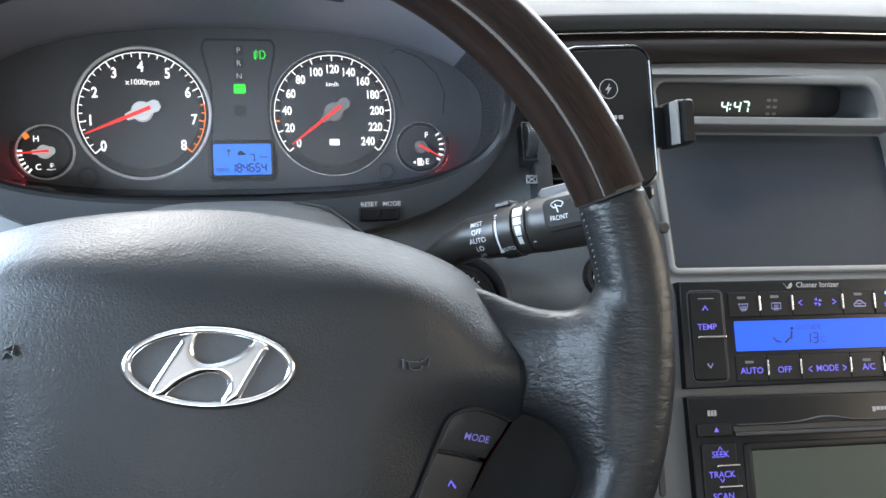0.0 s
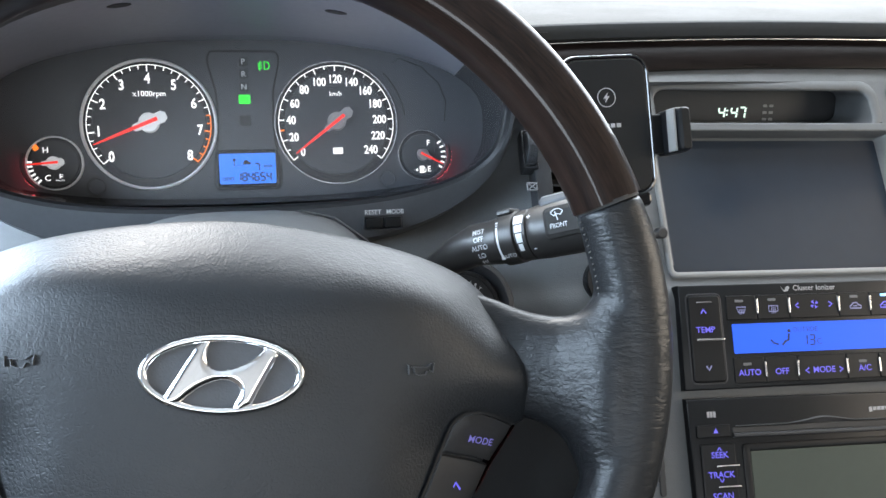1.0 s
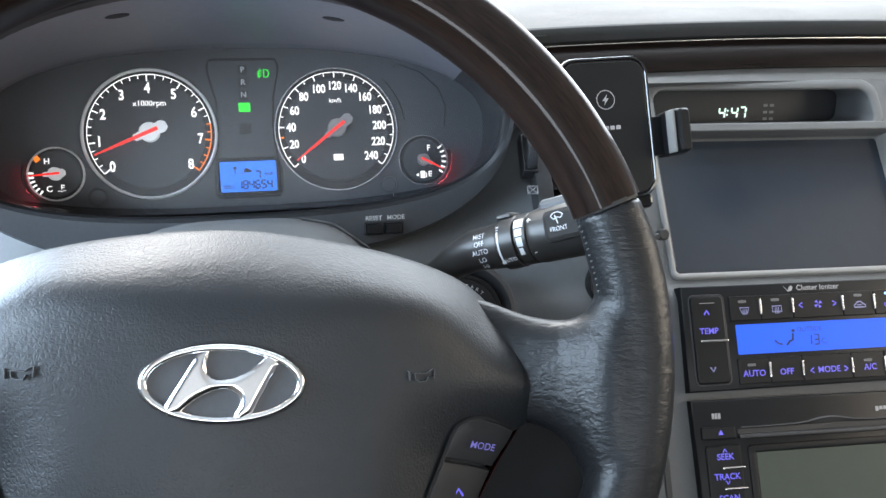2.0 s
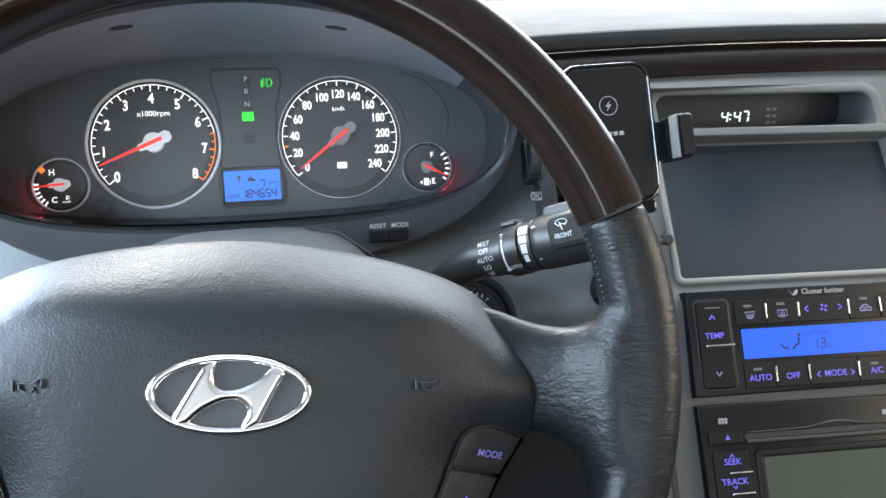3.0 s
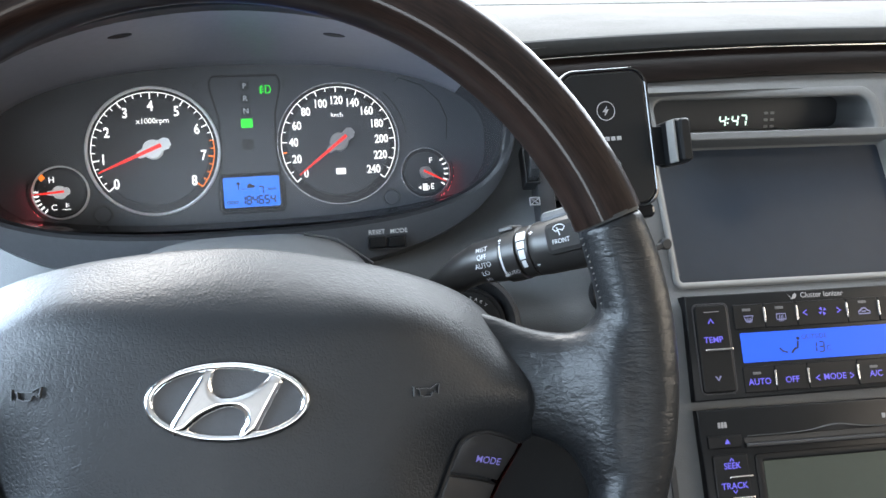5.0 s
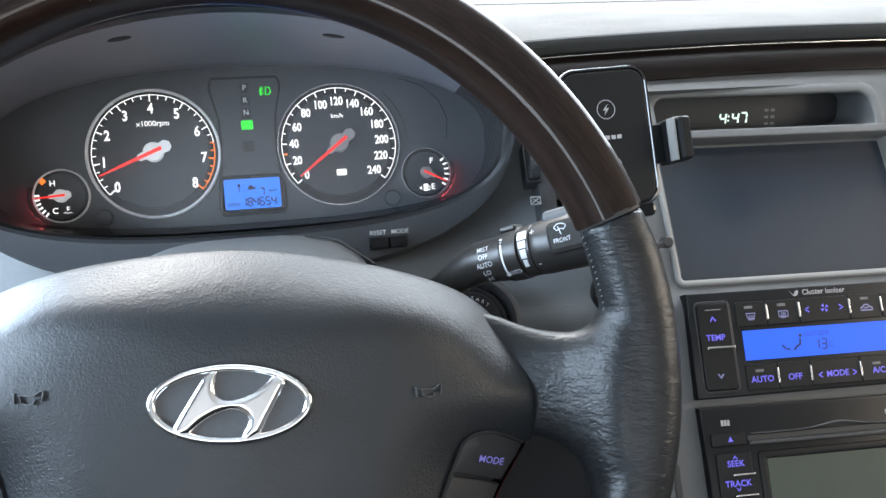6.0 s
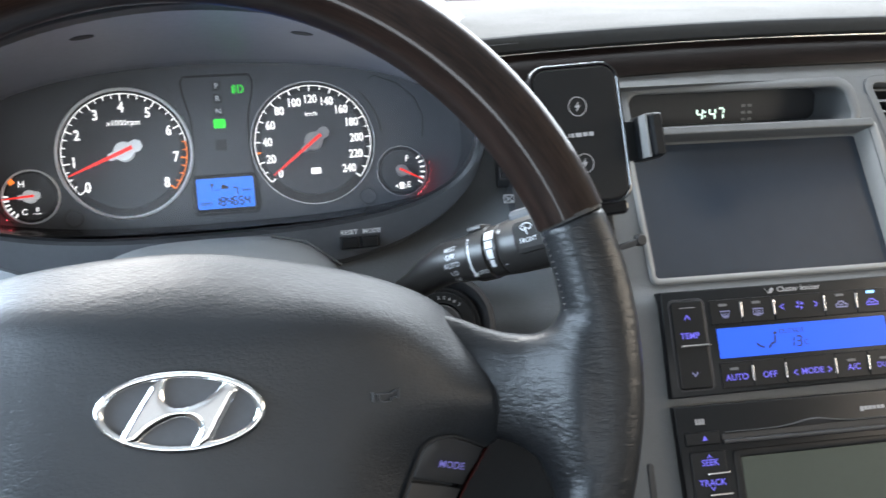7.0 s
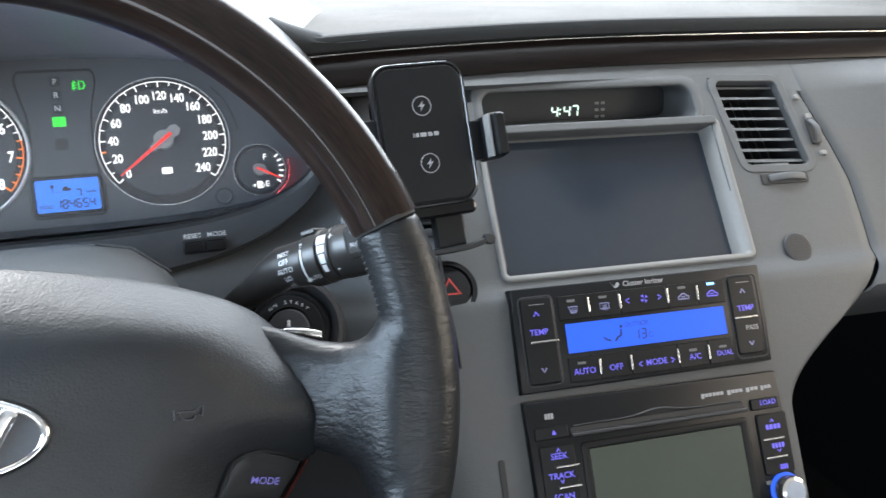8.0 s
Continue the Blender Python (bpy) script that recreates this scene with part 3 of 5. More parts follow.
bm = bmesh.new()
loft(bm, [face_outline(0.205, 0.067, 0.075, -0.012), face_outline(0.205, 0.067, 0.075, -0.0015)], cap0=True, cap1=True)
part("face_plate", bm, FACE, cl, "dark grey face plate")
# glossy ledge under the dials
bm = bmesh.new()
loft(bm, [[(-0.0755 + s * 0.172, -0.0685 + 0.012 * abs(s) ** 3, 0.0), (-0.0755 + s * 0.172, -0.0705 + 0.012 * abs(s) ** 3, 0.006), (-0.0755 + s * 0.172, -0.0745 + 0.012 * abs(s) ** 3, 0.05)] for s in [-1 + 0.1 * i for i in range(21)]], closed=False)
part("ledge", bm, GLOSS, cl, "glossy black ledge")
bm = stroke(bmesh.new(), [(0.050, 0.043), (0.056, 0.047), (0.075, 0.040), (0.090, 0.026), (0.096, 0.010), (0.094, -0.008)], 0.0010, -0.0015, -0.0009)
stroke(bm, arc(0.0003, -0.0076, 0.0590, 46, 6, 16), 0.0010, -0.0015, -0.0009)
part("groove", bm, LIPBLACK, cl)


def dial(name, cx, cy, r, label):
    d = new(name)
    d.parent = cl
    d.matrix_local = pose(cx, cy, 0)
    d.empty_display_size = 0.01
    d["label"] = label
    return d


def dial_body(d, cx, cy, r, ringmat, wide):
    base = part("dial_face", lathe([(r * 0.99, -0.0012), (r * 0.99, -0.0008), (r * 0.985, -0.0006)], cx, cy, 72), LIPBLACK, d, "black outer channel")
    part("inner_disc", lathe([(r * 0.835, -0.0012), (r * 0.835, 0.0000), (r * 0.828, 0.0004), (r * 0.80, 0.0005)], cx, cy, 72), DIAL, d, "dark grey raised disc")
    part("ring", lathe([(r - wide, -0.0012), (r - wide, 0.0014), (r - wide * 0.7, 0.0022), (r - wide * 0.3, 0.0022), (r, 0.0012), (r, -0.0012)], cx, cy, 96, caps=False), ringmat, d)
    return base


def ticks(d, r1, r0, angles, w, material, z=0.0006):
    """One raised mark for each angle, all on one mesh."""
    ob = part("tick", stroke(bmesh.new(), [(r0, 0), (r1, 0)], w, z, z + 0.0001), material, d, "", pose(0, 0, 0, 0, 0, angles[0]), smooth=False)
    for a in angles[1:]:
        o = new("tick", ob.data)
        o.parent = d
        o.matrix_local = pose(0, 0, 0, 0, 0, a)


def needle(d, cx, cy, a, length, tail, hubr, capmat, w0=0.0011, z=0.005):
    M = pose(cx, cy, z, 0, 0, a)
    bm = bmesh.new()
    poly(bm, [(-tail * 0.5, -w0), (length * 0.5, -w0 * 0.8), (length, -w0 * 0.3), (length, w0 * 0.3), (length * 0.5, w0 * 0.8), (-tail * 0.5, w0)], 0.0024, 0.0032)
    n = part("needle", bm, LITRED, d, "glowing red needle", M, smooth=False)
    bm = bmesh.new()
    poly(bm, [(hubr * 1.5, -w0 * 1.9), (hubr * 1.7, 0), (hubr * 1.5, w0 * 1.9), (-tail * 0.78, hubr * 0.62), (-tail, hubr * 0.30), (-tail, -hubr * 0.30), (-tail * 0.78, -hubr * 0.62)], 0.0008, 0.0021)
    part("needle_cap", bm, capmat, d, "silver tapered needle cap", M, smooth=False)
    part("hub", lathe([(hubr, -0.0045), (hubr, 0.0002), (hubr * 0.9, 0.0010), (hubr * 0.1, 0.0012)], 0, 0, 32), capmat, d, "", M)
    return n


def number(d, s, cx, cy, r, a, size, material=None):
    text(d, s, cx + r * math.cos(radians(a)), cy + r * math.sin(radians(a)), size * 1.08, 0.0007, material or LIT, "numeral", wide=0.80, bold=0.028)


# engine speed
R = 0.0530
td = dial("tachometer", -0.1503, -0.0068, R, "round engine speed dial with a white ring")
dial_body(td, 0, 0, R, WHITERING, 0.0024)
A8 = [220.5 - 32.625 * i for i in range(9)]
ticks(td, 0.0478, 0.0425, A8[:7], 0.0011, LIT)
ticks(td, 0.0478, 0.0447, [220.5 - 32.625 / 4 * i for i in range(0, 26) if i % 4], 0.0008, LIT)
ticks(td, 0.0478, 0.0430, A8[7:], 0.0012, LITORANGE)
ticks(td, 0.0478, 0.0447, [220.5 - 32.625 / 4 * i for i in range(26, 33) if i % 4], 0.0009, LITORANGE)
bm = bmesh.new()
stroke(bm, arc(0, 0, 0.0478, 220.5 - 32.625 * 6.5, -40.5, 30), 0.0008, 0.0006, 0.0007)
part("red_zone", bm, LITORANGE, td, "orange-lit red zone")
part("scale_line", stroke(bmesh.new(), arc(0, 0, 0.0480, 220.5, 220.5 - 32.625 * 6.5, 70), 0.0007, 0.0006, 0.0007), LIT, td)
for i in range(9):
    number(td, str(i), 0, 0, (0.0366, 0.0372, 0.0386, 0.0394, 0.0398)[abs(i - 4)], A8[i], 0.0106)
text(td, "x1000rpm", 0.001, 0.0245, 0.0062, 0.0007, LIT, bold=0.012)
needle(td, 0, 0.001, 202.5, 0.0455, 0.0150, 0.0080, GLOWHUB, 0.0015)

# road speed
sd = dial("speedometer", 0.0003, -0.0076, R, "round road speed dial with a thin white ring")
dial_body(sd, 0, 0, 0.0520, RINGSILVER, 0.0012)
A13 = [219.8 - 21.64 * i for i in range(13)]
ticks(sd, 0.0478, 0.0437, A13, 0.0010, LIT)
ticks(sd, 0.0478, 0.0452, [219.8 - 10.82 * i for i in range(1, 25, 2) if i != 3], 0.0008, LIT)
part("scale_line", stroke(bmesh.new(), arc(0, 0, 0.0482, 219.8, -39.9, 80), 0.0007, 0.0006, 0.0007), LIT, sd)
ticks(sd, 0.0478, 0.0445, [219.8 - 32.46], 0.0013, LITORANGE)
for i in range(13):
    number(sd, str(20 * i), 0, 0, 0.0380 if i < 5 else 0.0366, A13[i], 0.0090)
text(sd, "km/h", 0, 0.0243, 0.0052, 0.0007, LIT, bold=0.012)
part("warning_lamp", bslab(-0.0044, 0.0046, -0.0266, -0.0206, 0.0, 0.0006, 0.001), LIT, sd, "lit white warning lamp")
needle(sd, 0.0, 0.001, 217.5, 0.0440, 0.0155, 0.0078, GREYHUB, 0.0014)

# coolant temperature and fuel
for nm, cx, lab in (("temperature_gauge", -0.2232, "small coolant temperature gauge"), ("fuel_gauge", 0.0733, "small fuel gauge reading low")):
    g = dial(nm, cx, -0.0364, 0.0215, lab)
    dial_body(g, 0, 0, 0.0216, WHITERING if cx < 0 else RINGSILVER, 0.0013 if cx < 0 else 0.0007)
    s = -1 if cx < 0 else 1
    mid_a = 180 + 12 if cx < 0 else -2
    aa = [mid_a + s * 9.5 * (3 - k) for k in range(7)] if cx < 0 else [50 - 14 * k for k in range(7)]
    if cx < 0:
        aa = [163, 176, 187, 198, 209, 220, 231]
    ticks(g, 0.0202, 0.0165, aa[1:], 0.0014, LIT)
    if cx < 0:
        poly(bm := bmesh.new(), [(-0.0165, 0.0135), (-0.0130, 0.0155), (-0.0105, 0.0120), (-0.0140, 0.0095)], 0.0006, 0.0008)
        part("hot_mark", bm, LITORANGE, g)
        text(g, "H", -0.0062, 0.0102, 0.0066, 0.0007, LIT, bold=0.014)
        text(g, "C", -0.0055, -0.0118, 0.0066, 0.0007, LIT, bold=0.014)
        bm = stroke(bmesh.new(), [(0.0036, -0.0086), (0.0036, -0.0122)], 0.0008, 0.0006, 0.0007)
        for dx, dy in ((0.0048, -0.0092), (0.0048, -0.0108)):
            stroke(bm, [(dx - 0.001, dy), (dx + 0.0010, dy)], 0.0005, 0.0006, 0.0007)
        stroke(bm, [(0.0005, -0.0138), (0.002, -0.0133), (0.0036, -0.0142), (0.005, -0.0133), (0.0068, -0.0138)], 0.0005, 0.0006, 0.0007)
        part("coolant_sign", bm, LIT, g)
        needle(g, 0.0, 0.0, 184, 0.0195, 0.0085, 0.0052, GLOWHUB, 0.0009)
    else:
        text(g, "F", 0.0052, 0.0102, 0.0068, 0.0007, LIT, bold=0.014)
        text(g, "E", 0.0054, -0.0124, 0.0068, 0.0007, LIT, bold=0.014)
        bm = poly(bmesh.new(), [(-0.0030, -0.0155), (0.0010, -0.0155), (0.0010, -0.0095), (-0.0030, -0.0095)], 0.0006, 0.0007)
        stroke(bm, [(0.0012, -0.0110), (0.0024, -0.0118), (0.0024, -0.0145), (0.0012, -0.0150)], 0.0006, 0.0006, 0.0007)
        poly(bm, [(-0.0070, -0.0128), (-0.0045, -0.0112), (-0.0045, -0.0144)], 0.0006, 0.0007)
        part("pump_sign", bm, LIT, g)
        needle(g, 0.0, 0.0, -28, 0.0185, 0.0060, 0.0050, GREYHUB, 0.0009)
# added red emitters, standing in for the needles' glow on the hood wall
for cx, cy, a0, a1 in ((-0.2232, -0.0364, 165, 232), (0.0733, -0.0364, -62, 15)):
    bm = bmesh.new()
    loft(bm, [[(*q, 0.0), (*q, 0.0062)] for q in arc(cx, cy, 0.0242, a0, a1, 24)], closed=False)
    part("glow_strip", bm, GLOWRED, cl, "thin red strip added to throw the needle's glow on the hood wall")
    # added black shield that hides the emitter from the driver
    bm = bmesh.new()
    loft(bm, [[(*p, 0.0), (*p, 0.0070), (*q, 0.0070), (*q, 0.0062)] for p, q in zip(arc(cx, cy, 0.0226, a0 - 6, a1 + 6, 26), arc(cx, cy, 0.0240, a0 - 6, a1 + 6, 26))], closed=False)
    part("glow_shield", bm, LIPBLACK, cl)
# gear panel between the dials
gp = new("gear_panel")
gp.parent = cl
gp["label"] = "black gear panel with a lit green drive lamp"
side = [(0.0560 / 2, 0.0480), (0.0555 / 2, 0.042), (0.0225, 0.020), (0.0215, -0.0020), (0.0225, -0.0220), (0.0262, -0.040), (0.0262, -0.0570), (0.0245, -0.0608)]
outl = [(-0.0745 + x, y) for x, y in [(0.0262, 0.0520)] + side] + [(-0.0745 - x, y) for x, y in reversed([(0.0262, 0.0520)] + side)]
part("groove", stroke(bmesh.new(), outl, 0.0032, -0.0016, -0.0006, close=True), LIPBLACK, gp)
part("panel", poly(bmesh.new(), [(-0.0745 + (x + 0.0745) * 0.985, y * 0.985) for x, y in outl], -0.0018, 0.0004), FACE, gp)
for s, y in (("P", 0.0436), ("R", 0.0333), ("N", 0.0229)):
    part("gear_window", bslab(-0.0786, -0.0708, y - 0.0040, y + 0.0040, 0.0, 0.0006, 0.0008, 0.0002), CHAR, gp)
    text(gp, s, -0.0747, y, 0.0064, 0.0008, PRINT, bold=0.012)
part("drive_lamp", bslab(-0.0795, -0.0700, 0.0090, 0.0166, 0.0, 0.0007, 0.001, 0.0002), LITGREEN, gp, "bright green drive lamp")
part("gear_window", bslab(-0.0797, -0.0702, -0.0095, -0.0004, 0.0, 0.0006, 0.001, 0.0002), RUBBER, gp)
bm = stroke(bmesh.new(), [(-0.0575, 0.0372), (-0.0545, 0.0378), (-0.0533, 0.0405), (-0.0545, 0.0432), (-0.0575, 0.0438)], 0.0010, 0.0004, 0.0006, close=True)
for dy in (-0.002, 0.0, 0.002):
    stroke(bm, [(-0.0627, 0.0398 + dy), (-0.0592, 0.0408 + dy)], 0.0008, 0.0004, 0.0006)
stroke(bm, [(-0.0612, 0.0365), (-0.0618, 0.0405), (-0.0606, 0.0442)], 0.0008, 0.0004, 0.0006)
part("fog_lamp_sign", bm, LITGREEN, gp, "green fog lamp sign")
lcd = part("trip_display", bslab(-0.0977, -0.0520, -0.0570, -0.0318, 0.0, 0.0010, 0.0014, 0.0003), LITTRIP, cl, "blue-lit trip display")
part("display_frame", border(bmesh.new(), (-0.1010, -0.0487, -0.0602, -0.0286), (-0.0978, -0.0519, -0.0571, -0.0317), 0.004, 0.0015, -0.001, 0.0016), SATIN, cl)
bm = digits(bmesh.new(), "184654", -0.0842, -0.0545, 0.0064, 0.0034, 0.0015, 0.0011, 0.0012, slant=0.03)
digits(bm, "7", -0.0690, -0.0462, 0.0058, 0.0036, 0.001, 0.0011, 0.0012, slant=0.03)
stroke(bm, [(-0.0855, -0.0425), (-0.0855, -0.0385)], 0.0006, 0.0011, 0.0012)
lathe([(0.0013, 0.0011), (0.0013, 0.0012)], -0.0855, -0.0372, 12, bm=bm)
for k in range(3):
    poly(bm, [(-0.083 + 0.0016 * k, -0.0422), (-0.0823 + 0.0016 * k, -0.0422), (-0.0823 + 0.0016 * k, -0.0415), (-0.083 + 0.0016 * k, -0.0415)], 0.0011, 0.0012)
poly(bm, [(-0.0785, -0.0410), (-0.0725, -0.0410), (-0.0720, -0.0395), (-0.0740, -0.0388), (-0.0752, -0.0375), (-0.0770, -0.0375), (-0.0782, -0.0392)], 0.0011, 0.0012)
part("segments", bm, SEG, lcd, "dark display segments")
text(lcd, "ODO", -0.0908, -0.0528, 0.0040, 0.0012, SEG, bold=0.02)
text(lcd, "km/h", -0.0580, -0.0428, 0.0034, 0.0012, SEG, bold=0.015)
for x, s in ((-0.1139, -1), (-0.0396, 1)):
    bm = stroke(bmesh.new(), [(x + 0.0030, 0.0455 + 0.0042), (x - 0.0030, 0.0455), (x + 0.0030, 0.0455 - 0.0042)] if s < 0 else [(x - 0.003, 0.041), (x - 0.003, 0.0485), (x + 0.003, 0.0485)], 0.0009, -0.0015, -0.0011)
    part("turn_arrow", bm, RUBBER, cl)
for x in (-0.1930, 0.0425):
    part("plug", lathe([(0.0068, -0.0015), (0.0068, -0.0002), (0.0060, 0.0006), (0.0050, 0.0002)], x, -0.0560, 32), FACE, cl)
    part("plug_gap", lathe([(0.0078, -0.0015), (0.0078, -0.0011)], x, -0.0560, 32), RUBBER, cl)

# clear lens over the dials, with a diffuse veil that imitates glare and lifts the blacks
LENS = bpy.data.materials.new("veiled_clear_lens")
LENS.use_nodes = True
nt = LENS.node_tree
nt.nodes.clear()
lo, lm, lg, lt, ld, lf, ls = (nt.nodes.new(k) for k in ("ShaderNodeOutputMaterial", "ShaderNodeMixShader", "ShaderNodeMixShader", "ShaderNodeBsdfTransparent", "ShaderNodeBsdfDiffuse", "ShaderNodeFresnel", "ShaderNodeBsdfGlossy"))
ld.inputs["Color"].default_value = (0.62, 0.66, 0.74, 1)
ls.inputs["Roughness"].default_value = 0.30
lf.inputs["IOR"].default_value = 1.45
# uneven strength of the painted glare haze
veil = nt.nodes.new("ShaderNodeTexNoise")
veil.inputs["Scale"].default_value, veil.inputs["Detail"].default_value = 14, 5
dr = nt.nodes.new("ShaderNodeMapRange")
dr.inputs["To Min"].default_value, dr.inputs["To Max"].default_value = 0.025, 0.05
nt.links.new(veil.outputs["Fac"], dr.inputs["Value"])
nt.links.new(dr.outputs["Result"], lm.inputs["Fac"])
nt.links.new(lt.outputs[0], lm.inputs[1])
nt.links.new(ld.outputs[0], lm.inputs[2])
nt.links.new(lf.outputs[0], lg.inputs["Fac"])
nt.links.new(lm.outputs[0], lg.inputs[1])
nt.links.new(ls.outputs[0], lg.inputs[2])
nt.links.new(lg.outputs[0], lo.inputs["Surface"])
bm = bmesh.new()
cen = lambda a, t: [tuple(Vector(p).lerp(sum((Vector(q) for q in a), Vector()) / len(a), t)) for p in a]
base = mid(A, B, 0.10)
loft(bm, [base, cen(base, 0.35), cen(base, 0.7), cen(base, 0.97)], cap1=True)
ln = part("cluster_lens", bm, LENS, cl, "clear plastic lens", CL.inverted())
ln.visible_shadow = False

# ---- steering wheel ----
sw = thing("steering_wheel", WH, "steering wheel with black leather grips and glossy dark wood top", "steering wheel")
RIM = 0.170


def rim_pts(a0, a1, n):
    return [(RIM * math.cos(radians(a0 + (a1 - a0) * i / n)), RIM * math.sin(radians(a0 + (a1 - a0) * i / n)), 0) for i in range(n + 1)]


part("wood_rim", sweep(rim_pts(23.9, 156.1, 72), lambda i: (0.0140, 0.0150, 2.9), around=44), WOOD, sw, "glossy dark brown wood rim section")


def grip_sect(i, n=96):
    a = i / n
    s = math.exp(-((a - 0.0) / 0.02) ** 2) + math.exp(-((a - 1.0) / 0.02) ** 2)
    return (0.0150 - 0.0010 * s, 0.0162 - 0.0006 * s, 2.2)


def stitches(a0, a1, n, r, z):
    bm = bmesh.new()
    for i in range(n):
        a = radians(a0 + (a1 - a0) * i / (n - 1))
        p = Vector((r * math.cos(a), r * math.sin(a), z))
        bmesh.ops.create_icosphere(bm, subdivisions=1, radius=0.0006, matrix=Matrix.Translation(p) @ Euler((0, 0, a + 0.5)).to_matrix().to_4x4() @ Matrix.Diagonal((1.6, 0.7, 0.8, 1)))
    return bm


part("stitching", stitches(22.5, 3, 21, RIM - 0.0150, 0.001), THREAD, sw, "grey hand stitching")
part("rim_joint", sweep(rim_pts(23.5, 24.1, 2), lambda i: (0.0137, 0.0153, 2.2), around=28), RUBBER, sw)


def spoke(sx):
    """One horizontal spoke that flares into the rim."""
    us = [0.096, 0.106, 0.114, 0.122, 0.130, 0.137, 0.143, 0.148, 0.152, 0.156, 0.160, 0.164]
    top = [0.0300, 0.0285, 0.0262, 0.0228, 0.0203, 0.0193, 0.0195, 0.0218, 0.0285, 0.0390, 0.0500, 0.0560]
    bot = [-0.0270, -0.0262, -0.0258, -0.0262, -0.0272, -0.0295, -0.0345, -0.0470, -0.0600, -0.0690, -0.0750, -0.0770]
    fr = [-0.0270, -0.0245, -0.0205, -0.0155, -0.0100, -0.0046, 0.0024, 0.0080, 0.0112, 0.0132, 0.0142, 0.0146]
    hb = [0.0060, 0.0075, 0.0100, 0.0120, 0.0132, 0.0134, 0.0136, 0.0138, 0.0138, 0.0136, 0.0134, 0.0132]
    zc = [f - h for f, h in zip(fr, hb)]
    bm = bmesh.new()
    loops = []
    for u, t, b, z, h in zip(us, top, bot, zc, hb):
        ring = []
        for k in range(40):
            q = 2 * math.pi * k / 40
            c, s = math.cos(q), math.sin(q)
            ring.append((sx * u, (t + b) / 2 + (t - b) / 2 * math.copysign(abs(c) ** 0.75, c), z + h * math.copysign(abs(s) ** 0.75, s)))
        loops.append(ring)
    loft(bm, loops, cap0=True, cap1=True)
    return bm


def leather_mesh():
    """Rim section and both spokes drawn together under one skin of leather."""
    bm = sweep(rim_pts(23.6, -203.6, 96), grip_sect, around=28)
    me = bpy.data.meshes.new("leather")
    for q in (spoke(1), spoke(-1)):
        bmesh.ops.recalc_face_normals(q, faces=q.faces)
        q.to_mesh(me)
        q.free()
        bm.from_mesh(me)
    bmesh.ops.recalc_face_normals(bm, faces=bm.faces)
    bm.to_mesh(me)
    bm.free()
    ob = new("leather", me)
    skin = ob.modifiers.new("skin", "REMESH")
    skin.mode, skin.voxel_size, skin.adaptivity = "VOXEL", 0.0013, 0.0
    soft = ob.modifiers.new("soft", "SMOOTH")
    soft.factor, soft.iterations = 0.5, 22
    bpy.context.view_layer.update()
    done = bpy.data.meshes.new_from_object(ob.evaluated_get(bpy.context.evaluated_depsgraph_get()))
    bpy.data.objects.remove(ob)
    bm = bmesh.new()
    bm.from_mesh(done)
    return bm


part("leather_rim", leather_mesh(), GRIP, sw, "worn creased black leather grips and spokes", sharp=180)


def pad_outline():
    """Outline of the airbag pad, clockwise from its right-hand seam."""
    top = [(0.1285, -0.0255), (0.1262, -0.007), (0.1228, 0.0075), (0.1172, 0.0195), (0.1085, 0.0300), (0.0965, 0.0375), (0.080, 0.0434), (0.060, 0.0481), (0.035, 0.0520), (0.012, 0.0542), (0.0, 0.0546)]
    low = [(0.1185, -0.0318), (0.1095, -0.0445), (0.098, -0.066), (0.080, -0.088), (0.055, -0.103), (0.025, -0.110), (0.0, -0.111)]
    right = top[::-1] + low
    left = [(-x, y) for x, y in right[::-1][1:-1]]
    return right + left


def pad_height(x, y):
    d = 0.0080 - 1.20 * x * x - 0.6 * min(0.0, y + 0.01) ** 2
    return d - 0.0130 * smooth01((abs(x) - 0.056) / 0.052) * smooth01((-0.004 - y) / 0.040)


def pad_mesh():
    bm = bmesh.new()
    o = pad_outline()
    # denser outline by Catmull-Rom
    den = []
    n = len(o)
    for i in range(n):
        p0, p1, p2, p3 = (Vector(o[(i + k) % n]) for k in (-1, 0, 1, 2))
        for t in (0, 0.25, 0.5, 0.75):
            den.append(0.5 * (2 * p1 + (p2 - p0) * t + (2 * p0 - 5 * p1 + 4 * p2 - p3) * t * t + (3 * p1 - p0 - 3 * p2 + p3) * t ** 3))
    c = Vector((0, -0.012))
    fr = [0.05, 0.15, 0.25, 0.35, 0.42, 0.48, 0.54, 0.60, 0.66, 0.71, 0.76, 0.80, 0.84, 0.87, 0.90, 0.925, 0.945, 0.962, 0.976, 0.987, 0.995, 1.0]
    loops = []
    for f, deep in [(f, 0.0) for f in fr] + [(1.0, 0.006), (0.985, 0.016), (0.96, 0.022)]:
        loop = []
        for p in den:
            q = c + (p - c) * f
            up = smooth01((p.y + 0.012) / 0.046)
            s = (1 - f) * (p - c).length
            t = max(0.0, 1 - s / 0.004)
            edge = (0.005 - 0.003 * up) * (1 - math.sqrt(max(0.0, 1 - t * t)))
            bend = 1.22 * 0.0070 * math.log(1 + math.exp((0.0240 - s) / 0.0070))
            loop.append((q.x, q.y, pad_height(q.x, q.y) - bend * up - edge - deep))
        loops.append(loop)
    loft(bm, loops, cap0=True, cap1=True)
    return bm


pad = part("airbag_pad", pad_mesh(), LEATHER, sw, "padded black grained airbag cover", sharp=60)
# emblem: an oval chrome ring and a slanted chrome mark
EX, EY, EZ = -0.0018, -0.0076, 0.0090
em = new("emblem")
em.parent = sw
em.matrix_local = pose(EX, EY, EZ, -3)
